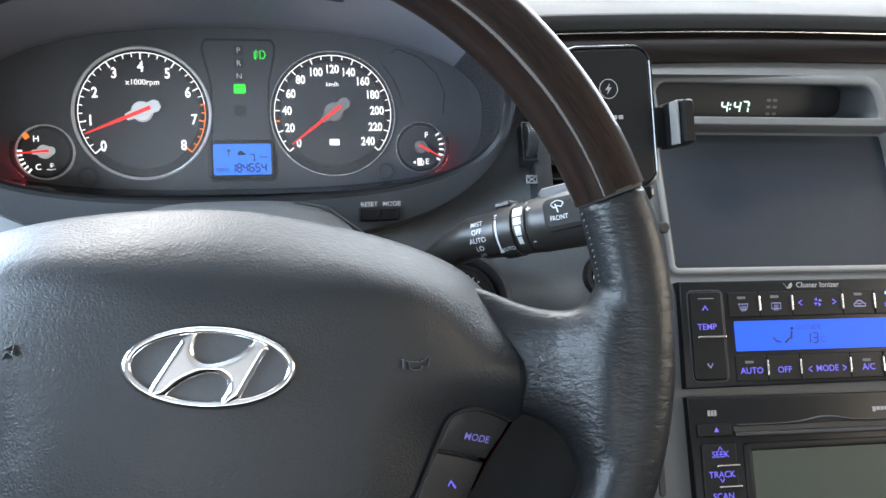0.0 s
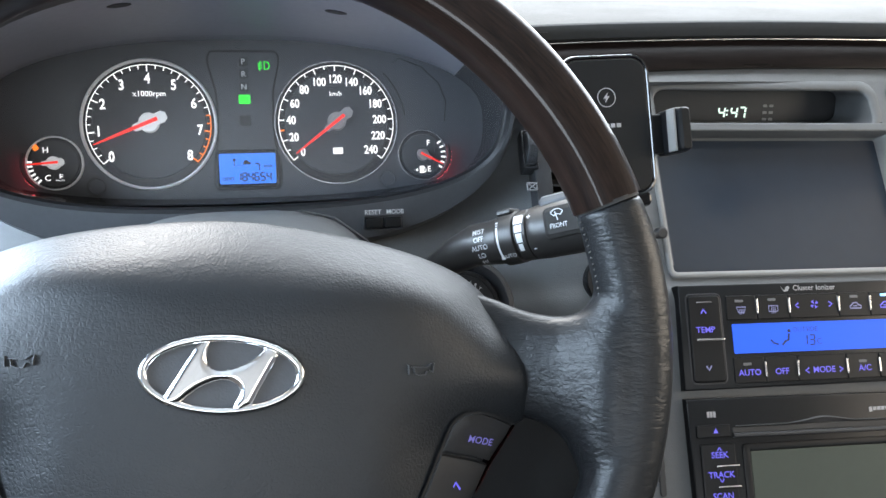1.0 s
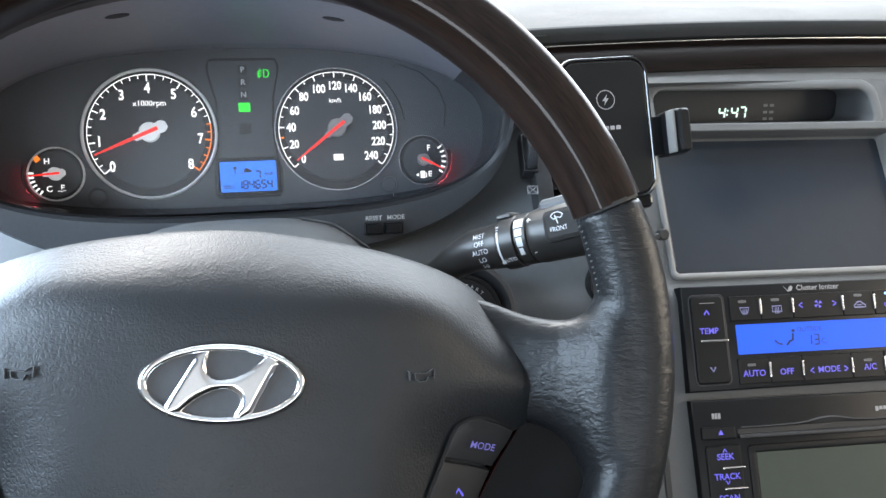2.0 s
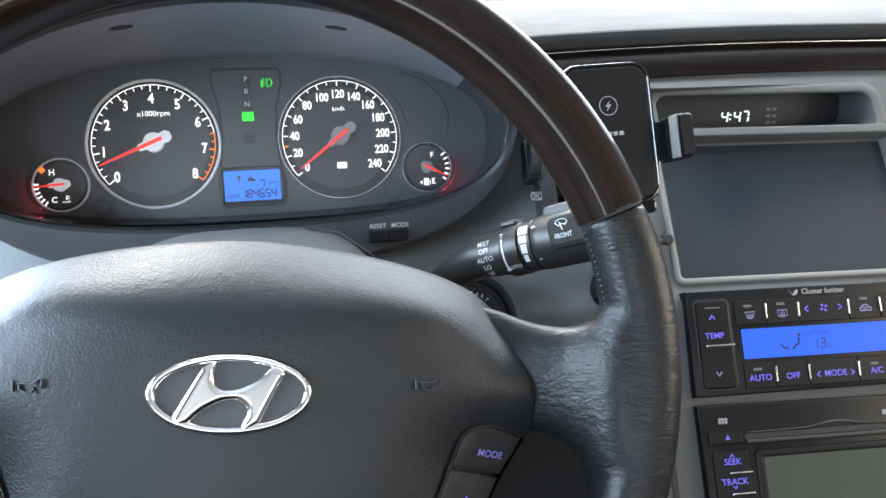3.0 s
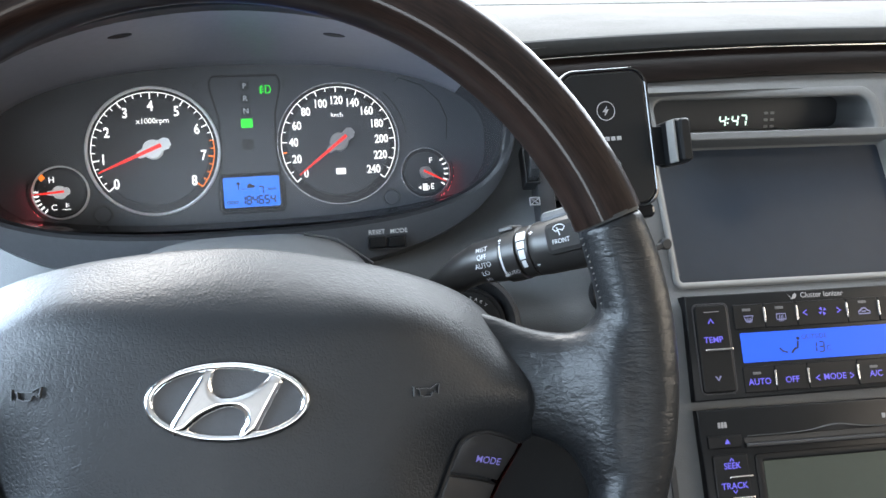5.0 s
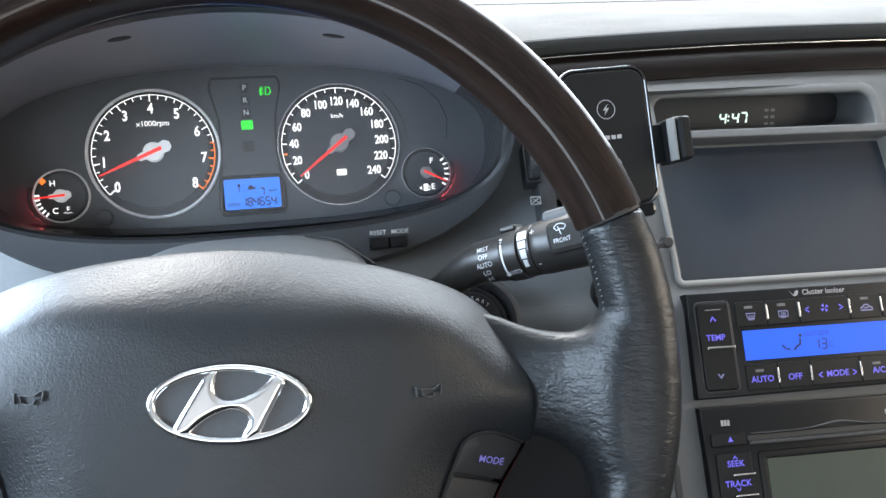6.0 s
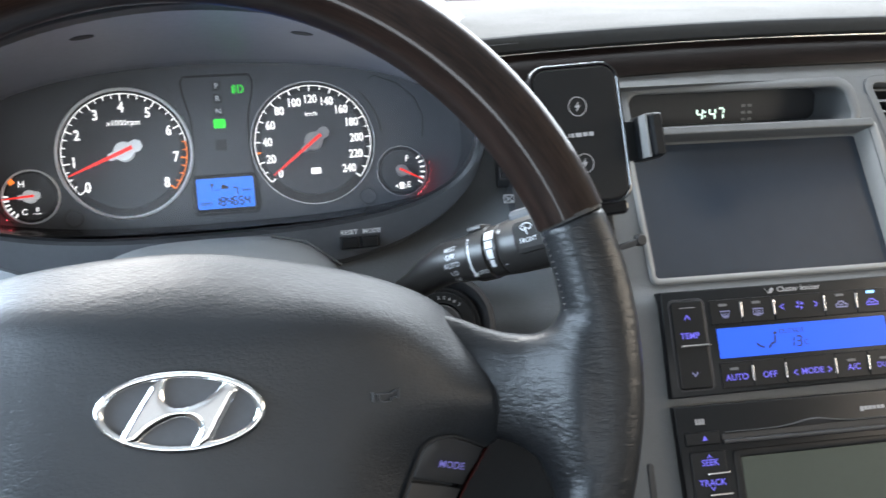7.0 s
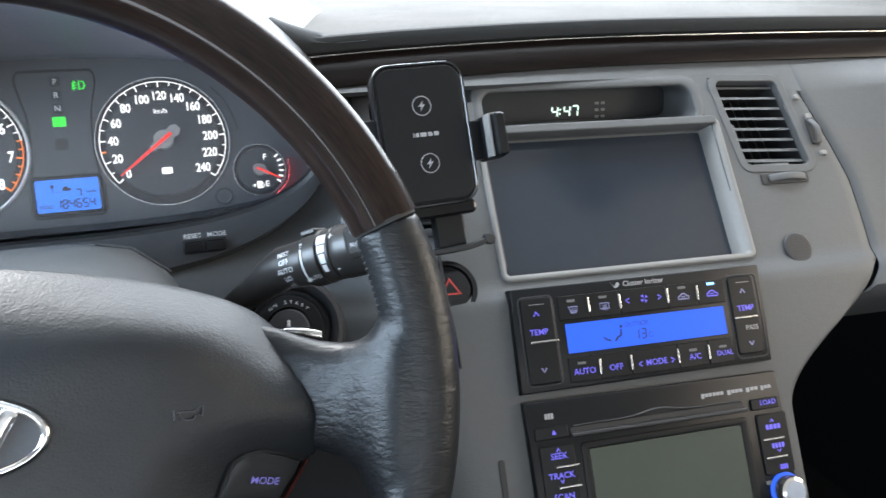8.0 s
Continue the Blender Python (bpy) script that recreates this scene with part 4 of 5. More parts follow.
em["label"] = "oval chrome emblem on a dark plate"


def ell(a, b, z, n=72):
    return [(a * math.cos(2 * math.pi * i / n), b * math.sin(2 * math.pi * i / n), z) for i in range(n)]


EA, EB = 0.0306, 0.0150
bm = bmesh.new()
loft(bm, [ell(EA, EB, -0.004), ell(EA + 0.0002, EB + 0.0002, 0.0006), ell(EA - 0.0006, EB - 0.0006, 0.0018), ell(EA - 0.0017, EB - 0.0015, 0.0023), ell(EA - 0.0033, EB - 0.0027, 0.0014), ell(EA - 0.0037, EB - 0.0030, -0.001)])
part("ring", bm, CHROME, em, "polished chrome ring", sharp=80)
bm = bmesh.new()
loft(bm, [ell(EA - 0.001, EB - 0.001, -0.004), ell(EA - 0.002, EB - 0.002, -0.0004)], cap0=True, cap1=True)
part("plate", bm, RIMGREY, em, "dark plate", smooth=False)


def spline(o, k=5):
    out = []
    n = len(o)
    for i in range(n - 1):
        p0, p1, p2, p3 = (np.array(o[min(n - 1, max(0, i + q))]) for q in (-1, 0, 1, 2))
        for j in range(k):
            t = j / k
            out.append(tuple(0.5 * (2 * p1 + (p2 - p0) * t + (2 * p0 - 5 * p1 + 4 * p2 - p3) * t * t + (3 * p1 - p0 - 3 * p2 + p3) * t ** 3)))
    return out + [tuple(o[-1])]


MARK = [(405, 152), (485, 105), (472, 170), (470, 215), (488, 250), (530, 268), (590, 262), (655, 240), (715, 205), (765, 160), (800, 140), (850, 185), (805, 265), (760, 350), (715, 438),
        (650, 478), (600, 482), (628, 430), (648, 390), (640, 348), (600, 322), (545, 318), (480, 338), (410, 375), (345, 432), (285, 455), (245, 425), (290, 345), (345, 250)]
bm = bmesh.new()
mp = [((x - 557) / 437 * EA, -(y - 288) / 202 * EB) for a, b in ((1, 9), (10, 10), (11, 14), (15, 15), (16, 24), (25, 25), (26, 29)) for x, y in spline((MARK + MARK[:1])[a:b + 1], 3)]
num = len(mp)
STEP = 0.0006


def to_edge(p):
    """Distance from p to the mark's outline."""
    best = 1.0
    for (ax, ay), (bx, by) in zip(mp, mp[1:] + mp[:1]):
        dx, dy = bx - ax, by - ay
        t = max(0.0, min(1.0, ((p[0] - ax) * dx + (p[1] - ay) * dy) / (dx * dx + dy * dy + 1e-18)))
        best = min(best, math.hypot(p[0] - ax - t * dx, p[1] - ay - t * dy))
    return best


field = [(a * STEP + 0.5 * STEP * (b % 2), b * STEP * 0.87) for a in range(-52, 53) for b in range(-30, 31)]
field = [p for p in field if inside(p, mp) and to_edge(p) > STEP * 0.45]
vs, _, fs, *_ = delaunay_2d_cdt([Vector(p) for p in mp + field], [(k, (k + 1) % num) for k in range(num)], [], 1, 1e-7)
top = [bm.verts.new((*p, 0.0010 + 0.0013 * math.sin(min(1.0, to_edge(p) / 0.0024) * math.pi / 2))) for p in vs]
for f in fs:
    bm.faces.new([top[k] for k in f])
loft(bm, [[(*p, -0.0006) for p in mp], [(*p, 0.00101) for p in mp]])
bmesh.ops.remove_doubles(bm, verts=bm.verts, dist=0.00003)
part("mark", bm, BADGE, em, "slanted chrome mark", sharp=70)
# horn signs moulded on the pad; paler grey paints the light on their relief
for s in (1, -1):
    bm = stroke(bmesh.new(), [(-0.0040, 0.0010), (0.0022, 0.0010), (0.0046, 0.0026), (0.0056, 0.0028), (0.0052, -0.0010), (0.0040, -0.0002)], 0.0004, -0.0008, 0.0007)
    stroke(bm, [(-0.0030, 0.0008), (-0.0026, -0.0014), (-0.0006, -0.0022), (0.0020, -0.0020), (0.0028, -0.0004)], 0.0004, -0.0008, 0.0007)
    stroke(bm, [(-0.0058, 0.0018), (-0.0052, 0.0018), (-0.0050, -0.0020)], 0.0004, -0.0008, 0.0007)
    part("horn_sign", bm, RIMGREY, sw, "moulded horn sign, paler grey for the light it catches", pose(0.0752 * s, -0.0048, pad_height(0.0752, 0) + 0.0008, -1, 11 * s, 0))


def switch(s):
    """The block of two push buttons in one lower corner of the pad, flush with its surface."""
    o = new("switch_block")
    o.parent = sw
    o["label"] = "black push buttons in the pad's lower corner"
    mode = [(0.0885, -0.0285), (0.0905, -0.0262), (0.0945, -0.0240), (0.1010, -0.0234), (0.1090, -0.0258), (0.1168, -0.0292), (0.1150, -0.0338), (0.1110, -0.0398), (0.1078, -0.0448), (0.0990, -0.0424), (0.0845, -0.0388)]
    low = [(0.0838, -0.0402), (0.0985, -0.0438), (0.1068, -0.0464), (0.1000, -0.0600), (0.0930, -0.0740), (0.0760, -0.0720), (0.0740, -0.0640), (0.0790, -0.0520)]
    lift = lambda q, h: [((x + 0.0028) * s, y, pad_height(x, y) + h) for x, y in q]
    for q in (mode, low):
        c = (sum(p[0] for p in q) / len(q), sum(p[1] for p in q) / len(q))
        shr = lambda f: [(c[0] + (x - c[0]) * f, c[1] + (y - c[1]) * f) for x, y in q]
        bm = bmesh.new()
        loft(bm, [lift(shr(1.0), -0.012), lift(shr(1.0), 0.0002), lift(shr(0.985), 0.0011), lift(shr(0.95), 0.0015), lift(shr(0.5), 0.0016)], cap0=True, cap1=True)
        part("button", bm, RUBBER, o, sharp=50)
    rim = [(0.0725, -0.0640), (0.0782, -0.0510), (0.0832, -0.0390), (0.0872, -0.0285), (0.0892, -0.0254), (0.0940, -0.0229), (0.1010, -0.0222), (0.1095, -0.0247), (0.1180, -0.0284)]
    bm = bmesh.new()
    loft(bm, [lift([(x, y)], 0.0004) + lift([(x + 0.0012, y - 0.0012)], 0.0004) for x, y in rim], closed=False)
    part("switch_gap", bm, RUBBER, o)
    side = [(0.1192, -0.0296), (0.1150, -0.0372), (0.1092, -0.0462), (0.1020, -0.0590)]
    bm = bmesh.new()
    loft(bm, [lift([(x + 0.0002, y)], -0.0010) + lift([(x + 0.0026, y - 0.0008)], -0.0070) + lift([(x + 0.0030, y - 0.0010)], -0.016) for x, y in side], closed=False)
    part("side_lens", bm, LENSRED if s > 0 else SATIN, o, "red edge lens" if s > 0 else "")
    if s > 0:
        tl = text(o, "MODE", 0, 0, 0.0043, 0, DIMVIOLET, bold=0.006)
        tl.matrix_local = pose(0.1046, -0.0352, pad_height(0.1018, -0.0352) + 0.0044, 12, 16, -11)
        up = part("arrow_up", stroke(bmesh.new(), [(-0.0022, -0.0015), (0.0, 0.0015), (0.0022, -0.0015)], 0.0009, 0, 0.0003), LITVIOLET, o, "", pose(0.0943, -0.0540, pad_height(0.0915, -0.0540) + 0.0017, 5, 14, 0))


switch(1)
switch(-1)
part("hub_back", lathe([(0.050, -0.10), (0.052, -0.05), (0.048, -0.03)], 0, -0.02, 40), LOWERBLACK, sw)
# back cover, made wide and black to paint in the shade around it
bm = bmesh.new()
loft(bm, [rr(-0.168, 0.168, -0.150, -0.020, 0.03, -0.065), rr(-0.168, 0.168, -0.150, -0.020, 0.03, -0.040), rr(-0.163, 0.163, -0.145, -0.024, 0.028, -0.035)], cap0=True, cap1=True)
part("back_cover_and_shade", bm, LOWERBLACK, sw, "dull black cover behind the lower spokes, widened to stand in for the shade there")

# ---- steering column cover ----
col = thing("steering_column_cover", plane_frame((-0.0755, 0.33, 0.93), 24.6), "grey plastic steering column cover behind the wheel", "column cover")
bm = bmesh.new()
loops = []
for z, hx, up in ((0.03, 0.066, 0.040), (0.005, 0.074, 0.056), (-0.03, 0.080, 0.068), (-0.06, 0.083, 0.0755), (-0.085, 0.0825, 0.0775), (-0.100, 0.080, 0.0745), (-0.108, 0.072, 0.064)):
    loops.append([(math.copysign(abs(math.cos(q)) ** 0.62, math.cos(q)) * hx, math.copysign(abs(math.sin(q)) ** 0.7, math.sin(q)) * (up if math.sin(q) > 0 else 0.075), z) for q in [2 * math.pi * k / 56 for k in range(56)]])
loft(bm, loops, cap0=True, cap1=True)
part("shroud", bm, GREY, col)
part("shroud_gap", sweep([(0.036, 0.0728, -0.051), (0.044, 0.0709, -0.050), (0.055, 0.0680, -0.048), (0.074, 0.052, -0.042)], lambda i: (0.0008, 0.0008, 2), around=8), RUBBER, col)

# ---- wiper stalk ----
sa, sb = Vector((0.0584, 0.373, 0.9618)), Vector((0.0963, 0.341, 0.9821))
ax = (sb - sa).normalized()
root = sa - 0.0400 * ax - Vector((0, 0, 0.0015))
upv = (Vector((0, 0.38, 0.92)) - ax * ax.dot(Vector((0, 0.38, 0.92)))).normalized()
out = ax.cross(upv) * 1.12
upv = upv * 1.12
ST = Matrix(((ax.x, upv.x, out.x, root.x), (ax.y, upv.y, out.y, root.y), (ax.z, upv.z, out.z, root.z), (0, 0, 0, 1)))
st = thing("wiper_stalk", ST, "black wiper lever with white printed settings", "lever")


def tube_x(rows, around=32, squash=0.92):
    bm = bmesh.new()
    loft(bm, [[(x, r * math.cos(2 * math.pi * k / around), r * squash * math.sin(2 * math.pi * k / around)) for k in range(around)] for x, r in rows], cap0=True, cap1=True)
    return bm


LV = [ST.inverted() @ Vector(q) for q in ((-0.01, 0.437, 0.892), (0.0285, 0.415, 0.9235), (0.0425, 0.396, 0.9400), (0.0505, 0.385, 0.9515), (0.0584, 0.373, 0.9612))] + [Vector((0.0535, 0, 0)), Vector((0.0596, 0, 0))]
part("lever", sweep(LV, lambda i: ((0.0045, 0.0058, 0.0080, 0.0096, 0.0107, 0.0114, 0.0119)[i], (0.0045, 0.0058, 0.0080, 0.0096, 0.0107, 0.0114, 0.0119)[i], 2), up=(0, 1, 0), around=32), STALK, st)
part("dial_ring", tube_x([(0.0596, 0.0122), (0.0601, 0.0130), (0.0650, 0.0132), (0.0700, 0.0132), (0.0705, 0.0122)]), STALK, st, "ribbed speed ring")
part("dial_ring", tube_x([(0.0710, 0.0120), (0.0714, 0.0126), (0.0780, 0.0128), (0.0786, 0.0122)]), STALK, st)
part("end_knob", tube_x([(0.0790, 0.0124), (0.0796, 0.0130), (0.0840, 0.0134), (0.1040, 0.0139), (0.1150, 0.0139), (0.1200, 0.0126), (0.1225, 0.008)]), STALK, st, "rounded end knob")
part("thumb_tab", bslab(0.0595, 0.0690, 0.0118, 0.0146, -0.004, 0.006, 0.001, 0.0008), STALK, st)
part("knob_tab", bslab(0.0850, 0.1100, 0.0090, 0.0166, -0.0060, 0.0060, 0.0035, 0.003), RIMGREY, st)
part("knob_face", bslab(0.0900, 0.1190, -0.0062, 0.0100, 0.0085, 0.0134, 0.004, 0.0028), STALKFACE, st, "raised flat front on the knob")
# printing wrapped on the lever's front side
def on_lever(s, x, a, size, r, bold=0.004, rot=0.0, material=PRINT):
    ob = text(st, s, 0, 0, size, 0, material, bold=bold)
    q = radians(a)
    ob.matrix_local = pose(x, 0, 0, -a) @ pose(0, 0, r, 0, 0, rot)
    return ob


for s, a in (("MIST", 27), ("OFF", 8), ("AUTO", -12), ("LO", -32), ("HI", -52)):
    on_lever(s, 0.0495, a, 0.0037, 0.0121)
on_lever("AUTO", 0.0664, -42, 0.0032, 0.0137)
bm = bmesh.new()
for a0, a1, w in ((38, 34, 0.0016), (30, 28, 0.0012), (24, -44, 0.0011), (-44, -50, 0.0024)):
    loops = []
    for k in range(9):
        q = radians(a0 + (a1 - a0) * k / 8)
        loops.append([(0.0615 - w / 2, 0.0134 * math.sin(q), 0.01235 * math.cos(q)), (0.0615 + w / 2, 0.0134 * math.sin(q), 0.01235 * math.cos(q))])
    loft(bm, loops, closed=False)
part("setting_line", bm, PRINT, st)
bm = bmesh.new()
for a0, a1, w in ((46, 24, 0.0058), (21, 5, 0.0046), (2, -18, 0.0036), (-21, -38, 0.0026)):
    loops = []
    for k in range(7):
        q = radians(a0 + (a1 - a0) * k / 6)
        loops.append([(0.0745 - w / 2, 0.0130 * math.sin(q), 0.0120 * math.cos(q)), (0.0745 + w / 2, 0.0130 * math.sin(q), 0.0120 * math.cos(q))])
    loft(bm, loops, closed=False)
part("wedge_scale", bm, PRINT, st)
on_lever("+", 0.0812, 36, 0.0056, 0.0127)
on_lever("-", 0.0822, -38, 0.0066, 0.0127)
text(st, "FRONT", 0.0995, 0.0000, 0.0031, 0.0136, PRINT, bold=0.004)
bm = stroke(bmesh.new(), arc(0.0995, 0.0028, 0.0050, 135, 45, 12) + arc(0.0995, 0.0028, 0.0026, 45, 135, 8), 0.0004, 0.0134, 0.0136, close=True)
stroke(bm, [(0.0995, 0.0026), (0.0984, 0.0066)], 0.0005, 0.0134, 0.0136)
part("wiper_sign", bm, PRINT, st)

# ---- ignition switch ----
ig = thing("ignition_switch", plane_frame((0.0645, 0.4260, 0.8975), 30, -12), "black round ignition lock with white position marks", "ignition switch")
part("collar", lathe([(0.0360, -0.016), (0.0360, -0.004), (0.0345, 0.000), (0.0320, 0.0008), (0.0290, -0.001), (0.0262, -0.006)], 0, 0, 56), CHAR, ig)
part("recess_ring", lathe([(0.0258, -0.012), (0.0258, -0.001), (0.0250, 0.0006), (0.0232, 0.0010), (0.0225, 0.0008)], 0, 0, 56), SATIN, ig)
part("position_ring", lathe([(0.0222, -0.008), (0.0222, 0.0012), (0.0216, 0.0020), (0.0145, 0.0030), (0.0138, 0.0010)], 0, 0, 48), SATIN, ig)
part("lock", lathe([(0.0132, -0.008), (0.0132, 0.0030), (0.0122, 0.0042), (0.008, 0.0046)], 0, 0, 40), CHAR, ig)
part("key_slot", bslab(-0.0014, 0.0014, -0.006, 0.006, 0.004, 0.0052, 0.001), CHROMER, ig)
part("key_bow", sweep([(-0.010, -0.004, 0.006), (0.0, -0.002, 0.009), (0.010, -0.003, 0.008), (0.020, -0.005, 0.005)], lambda i: (0.0035, 0.003, 2.5), around=12), CHROMER, ig, "worn metal key blade")
for s, a in (("ON", 124), ("START", 72)):
    for k, ch in enumerate(s):
        aa = a - (k - (len(s) - 1) / 2) * 12
        ob = text(ig, ch, 0.0176 * math.cos(radians(aa)), 0.0176 * math.sin(radians(aa)), 0.0031, 0.0032, PRINT, rot=aa - 90, bold=0.01)

# ---- vents ----
dv = thing("driver_air_vent", SF, "black driver-side air vent behind the phone holder", "air vent")
part("cavity", border(bmesh.new(), (-0.186, -0.117, 0.038, 0.152), (-0.174, -0.121, 0.044, 0.146), 0.006, 0.004, -0.022, 0.0015), CHAR, dv)
part("back", bslab(-0.186, -0.117, 0.038, 0.152, -0.024, -0.022), RUBBER, dv)
for k in range(9):
    part("slat", bslab(-0.175, -0.120, 0.050 + 0.0115 * k, 0.0520 + 0.0115 * k, -0.021, -0.008, 0.0009, 0.0006), SATIN, dv)
bm = lathe([(0.0112, -0.0036), (0.0118, -0.0031), (0.0118, 0.0031), (0.0112, 0.0036)], 0, 0, 40)
for k in range(36):
    a = 2 * math.pi * k / 36
    for z in (-0.0018, 0.0, 0.0018):
        bmesh.ops.create_cube(bm, size=1, matrix=Matrix.Translation((0.0119 * math.cos(a), 0.0119 * math.sin(a), z)) @ Euler((0, 0, a)).to_matrix().to_4x4() @ Matrix.Diagonal((0.0012, 0.0011, 0.0011, 1)))
part("thumb_wheel", bm, RIMGREY, dv, "ribbed vent thumb wheel", pose(-0.1890, 0.098, 0.0040, 0, 90, 0))
part("wheel_slot", border(bmesh.new(), (-0.1945, -0.1835, 0.083, 0.113), (-0.1930, -0.1850, 0.0845, 0.1115), 0.001, 0.0008, -0.008, 0.0045), CHAR, dv)
bm = stroke(bmesh.new(), [(-0.1935, 0.0660), (-0.1865, 0.0660), (-0.1865, 0.0715), (-0.1935, 0.0715)], 0.0005, 0.003, 0.0052, close=True)
stroke(bm, [(-0.1935, 0.0660), (-0.1865, 0.0715)], 0.0004, 0.003, 0.0052)
stroke(bm, [(-0.1865, 0.0660), (-0.1935, 0.0715)], 0.0004, 0.003, 0.0052)
part("closed_sign", bm, GREYPRINT, dv)

pv = thing("passenger_air_vent", SF, "grey centre air vent with dark slanted slats", "air vent")
VQ = [(0.1149, 0.1498), (0.1682, 0.1478), (0.1778, 0.0738), (0.1236, 0.0765)]


def vq(s, t, z):
    a = Vector(VQ[0]).lerp(Vector(VQ[1]), s)
    b = Vector(VQ[3]).lerp(Vector(VQ[2]), s)
    p = a.lerp(b, t)
    return (p.x, p.y, z)


def quad_ring(g, z):
    """The vent's outline, grown by g, with rounded corners."""
    out = []
    for (s, t), a0 in (((1, 0), 0), ((0, 0), 90), ((0, 1), 180), ((1, 1), 270)):
        c = Vector(vq(s + (-0.06 if s else 0.06), t + (0.05 if t == 0 else -0.05), z))
        for k in range(5):
            a = radians(a0 + 22.5 * k)
            out.append((c.x + (0.0036 + g) * math.cos(a), c.y + (0.0036 + g) * math.sin(a), z))
    return out


bm = bmesh.new()
loft(bm, [quad_ring(0.0082, -0.006), quad_ring(0.0080, 0.0004), quad_ring(0.0074, 0.0009), quad_ring(0.0018, 0.0009), quad_ring(0.0012, 0.0004), quad_ring(0.0010, -0.006)])
part("surround", bm, GREY, pv)
bm = bmesh.new()
loft(bm, [quad_ring(0.0016, -0.005), quad_ring(0.0012, -0.046)])
part("duct", bm, RUBBER, pv, "dark duct behind the slats")
bm = bmesh.new()
loft(bm, [quad_ring(0.004, -0.040), quad_ring(0.004, -0.046)], cap0=True, cap1=True)
part("back", bm, RUBBER, pv)
for k in range(8):
    t = (k + 0.42) / 7.75
    bm = bmesh.new()
    th = 0.0024
    loft(bm, [[(*vq(s, t, 0)[:2], -0.004), (vq(s, t, 0)[0], vq(s, t, 0)[1] + th, -0.0045), (vq(s, t, 0)[0], vq(s, t, 0)[1] + th + 0.0050, -0.014), (vq(s, t, 0)[0], vq(s, t, 0)[1] + 0.0060, -0.014)] for s in (0.0, 0.25, 0.5, 0.75, 1.0)], cap0=True, cap1=True)
    part("slat", bm, GREY, pv, smooth=False)
for k in range(6):
    s = 0.12 + 0.15 * k
    bm = bmesh.new()
    loft(bm, [[(vq(s, t, 0)[0] - 0.0007, vq(s, t, 0)[1], -0.030), (vq(s, t, 0)[0] + 0.0007, vq(s, t, 0)[1], -0.030), (vq(s, t, 0)[0] + 0.0007, vq(s, t, 0)[1], -0.040), (vq(s, t, 0)[0] - 0.0007, vq(s, t, 0)[1], -0.040)] for t in (0.02, 0.5, 0.98)], cap0=True, cap1=True)
    part("rear_vane", bm, RUBBER, pv, smooth=False)
part("wheel_recess", bslab(0.1305, 0.1735, 0.0575, 0.0668, -0.003, 0.0012, 0.002), RUBBER, pv)
part("side_wheel", sweep([(0.137 + 0.0065 * k / 1, 0.0622, 0.0012 + 0.0042 * math.sin(math.pi * k / 5)) for k in range(6)], lambda i: (0.0030, 0.0014, 3), up=(0, 0, 1)), GREY, pv, "grey thumb wheel")
for (x, y, r) in ((0.1848, 0.1330, 0.0026), (0.1905, 0.1150, 0.0026), (0.1945, 0.0815, 0.0026)):
    part("position_mark", bslab(x - r, x + r, y - r * 0.8, y + r * 0.8, -0.002, 0.0022, 0.001), SILVER, pv)
part("thumb_recess", bslab(0.1868, 0.1965, 0.0895, 0.1130, -0.003, 0.0018, 0.003), RUBBER, pv)
part("thumb_wheel", sweep([(0.1905 + 0.0004 * k, 0.1115 - 0.0040 * k, 0.0010 + 0.0052 * math.sin(math.pi * k / 5)) for k in range(6)], lambda i: (0.0024, 0.0011, 3), up=(0, 0, 1)), GREY, pv, "grey thumb wheel")

# round sensor grille and hazard switch
sg = thing("sensor_grille", SF @ pose(0.144, 0.0038, 0.001), "small round dark slotted sensor grille", "grille")
part("disc", lathe([(0.0120, -0.004), (0.0120, 0.0004), (0.0112, 0.0012), (0.0095, 0.0014)], 0, 0, 40), CHAR, sg)
for k in range(8):
    h = math.sqrt(0.0098 ** 2 - (-0.0084 + 0.0024 * k) ** 2)
    part("slot", stroke(bmesh.new(), [(-h, -0.0084 + 0.0024 * k), (h, -0.0084 + 0.0024 * k)], 0.0010, 0.001, 0.0016), RUBBER, sg)

hz = thing("hazard_switch", SF @ pose(-0.1375, -0.0018, 0.003) @ Matrix.Diagonal((1.15, 1.15, 1, 1)), "round black hazard button with a red triangle", "button")
part("bezel", lathe([(0.0185, -0.024), (0.0185, -0.001), (0.0175, 0.0012), (0.0150, 0.0010), (0.0145, -0.0012)], 0, 0, 48), GLOSS, hz)
part("cap", lathe([(0.0143, -0.006), (0.0143, 0.0), (0.0132, 0.0012), (0.008, 0.0016)], 0, 0, 40), GLOSS, hz)
part("triangle", stroke(bmesh.new(), [(0.0066, -0.0034), (-0.0044, -0.0034), (0.0011, 0.0058)], 0.0022, 0.0014, 0.0020, close=True), REDPAINT, hz, "red warning triangle")

# ---- phone holder ----
ph = thing("phone_holder", HF, "black wireless charging phone holder clipped to the vent", "phone holder")
W, H = 0.0315, 0.0465
bm = bmesh.new()
loft(bm, [rr(-W + 0.003, W - 0.003, -H + 0.003, H - 0.003, 0.010, -0.013, 7), rr(-W, W, -H, H, 0.0125, -0.008, 7), rr(-W, W, -H, H, 0.0125, -0.0006, 7), rr(-W + 0.0006, W - 0.0006, -H + 0.0006, H - 0.0006, 0.012, 0.0006, 7), rr(-W + 0.0018, W - 0.0018, -H + 0.0018, H - 0.0018, 0.011, 0.0008, 7), rr(-W + 0.0026, W - 0.0026, -H + 0.0026, H - 0.0026, 0.0102, -0.0002, 7)], cap0=True, cap1=True)
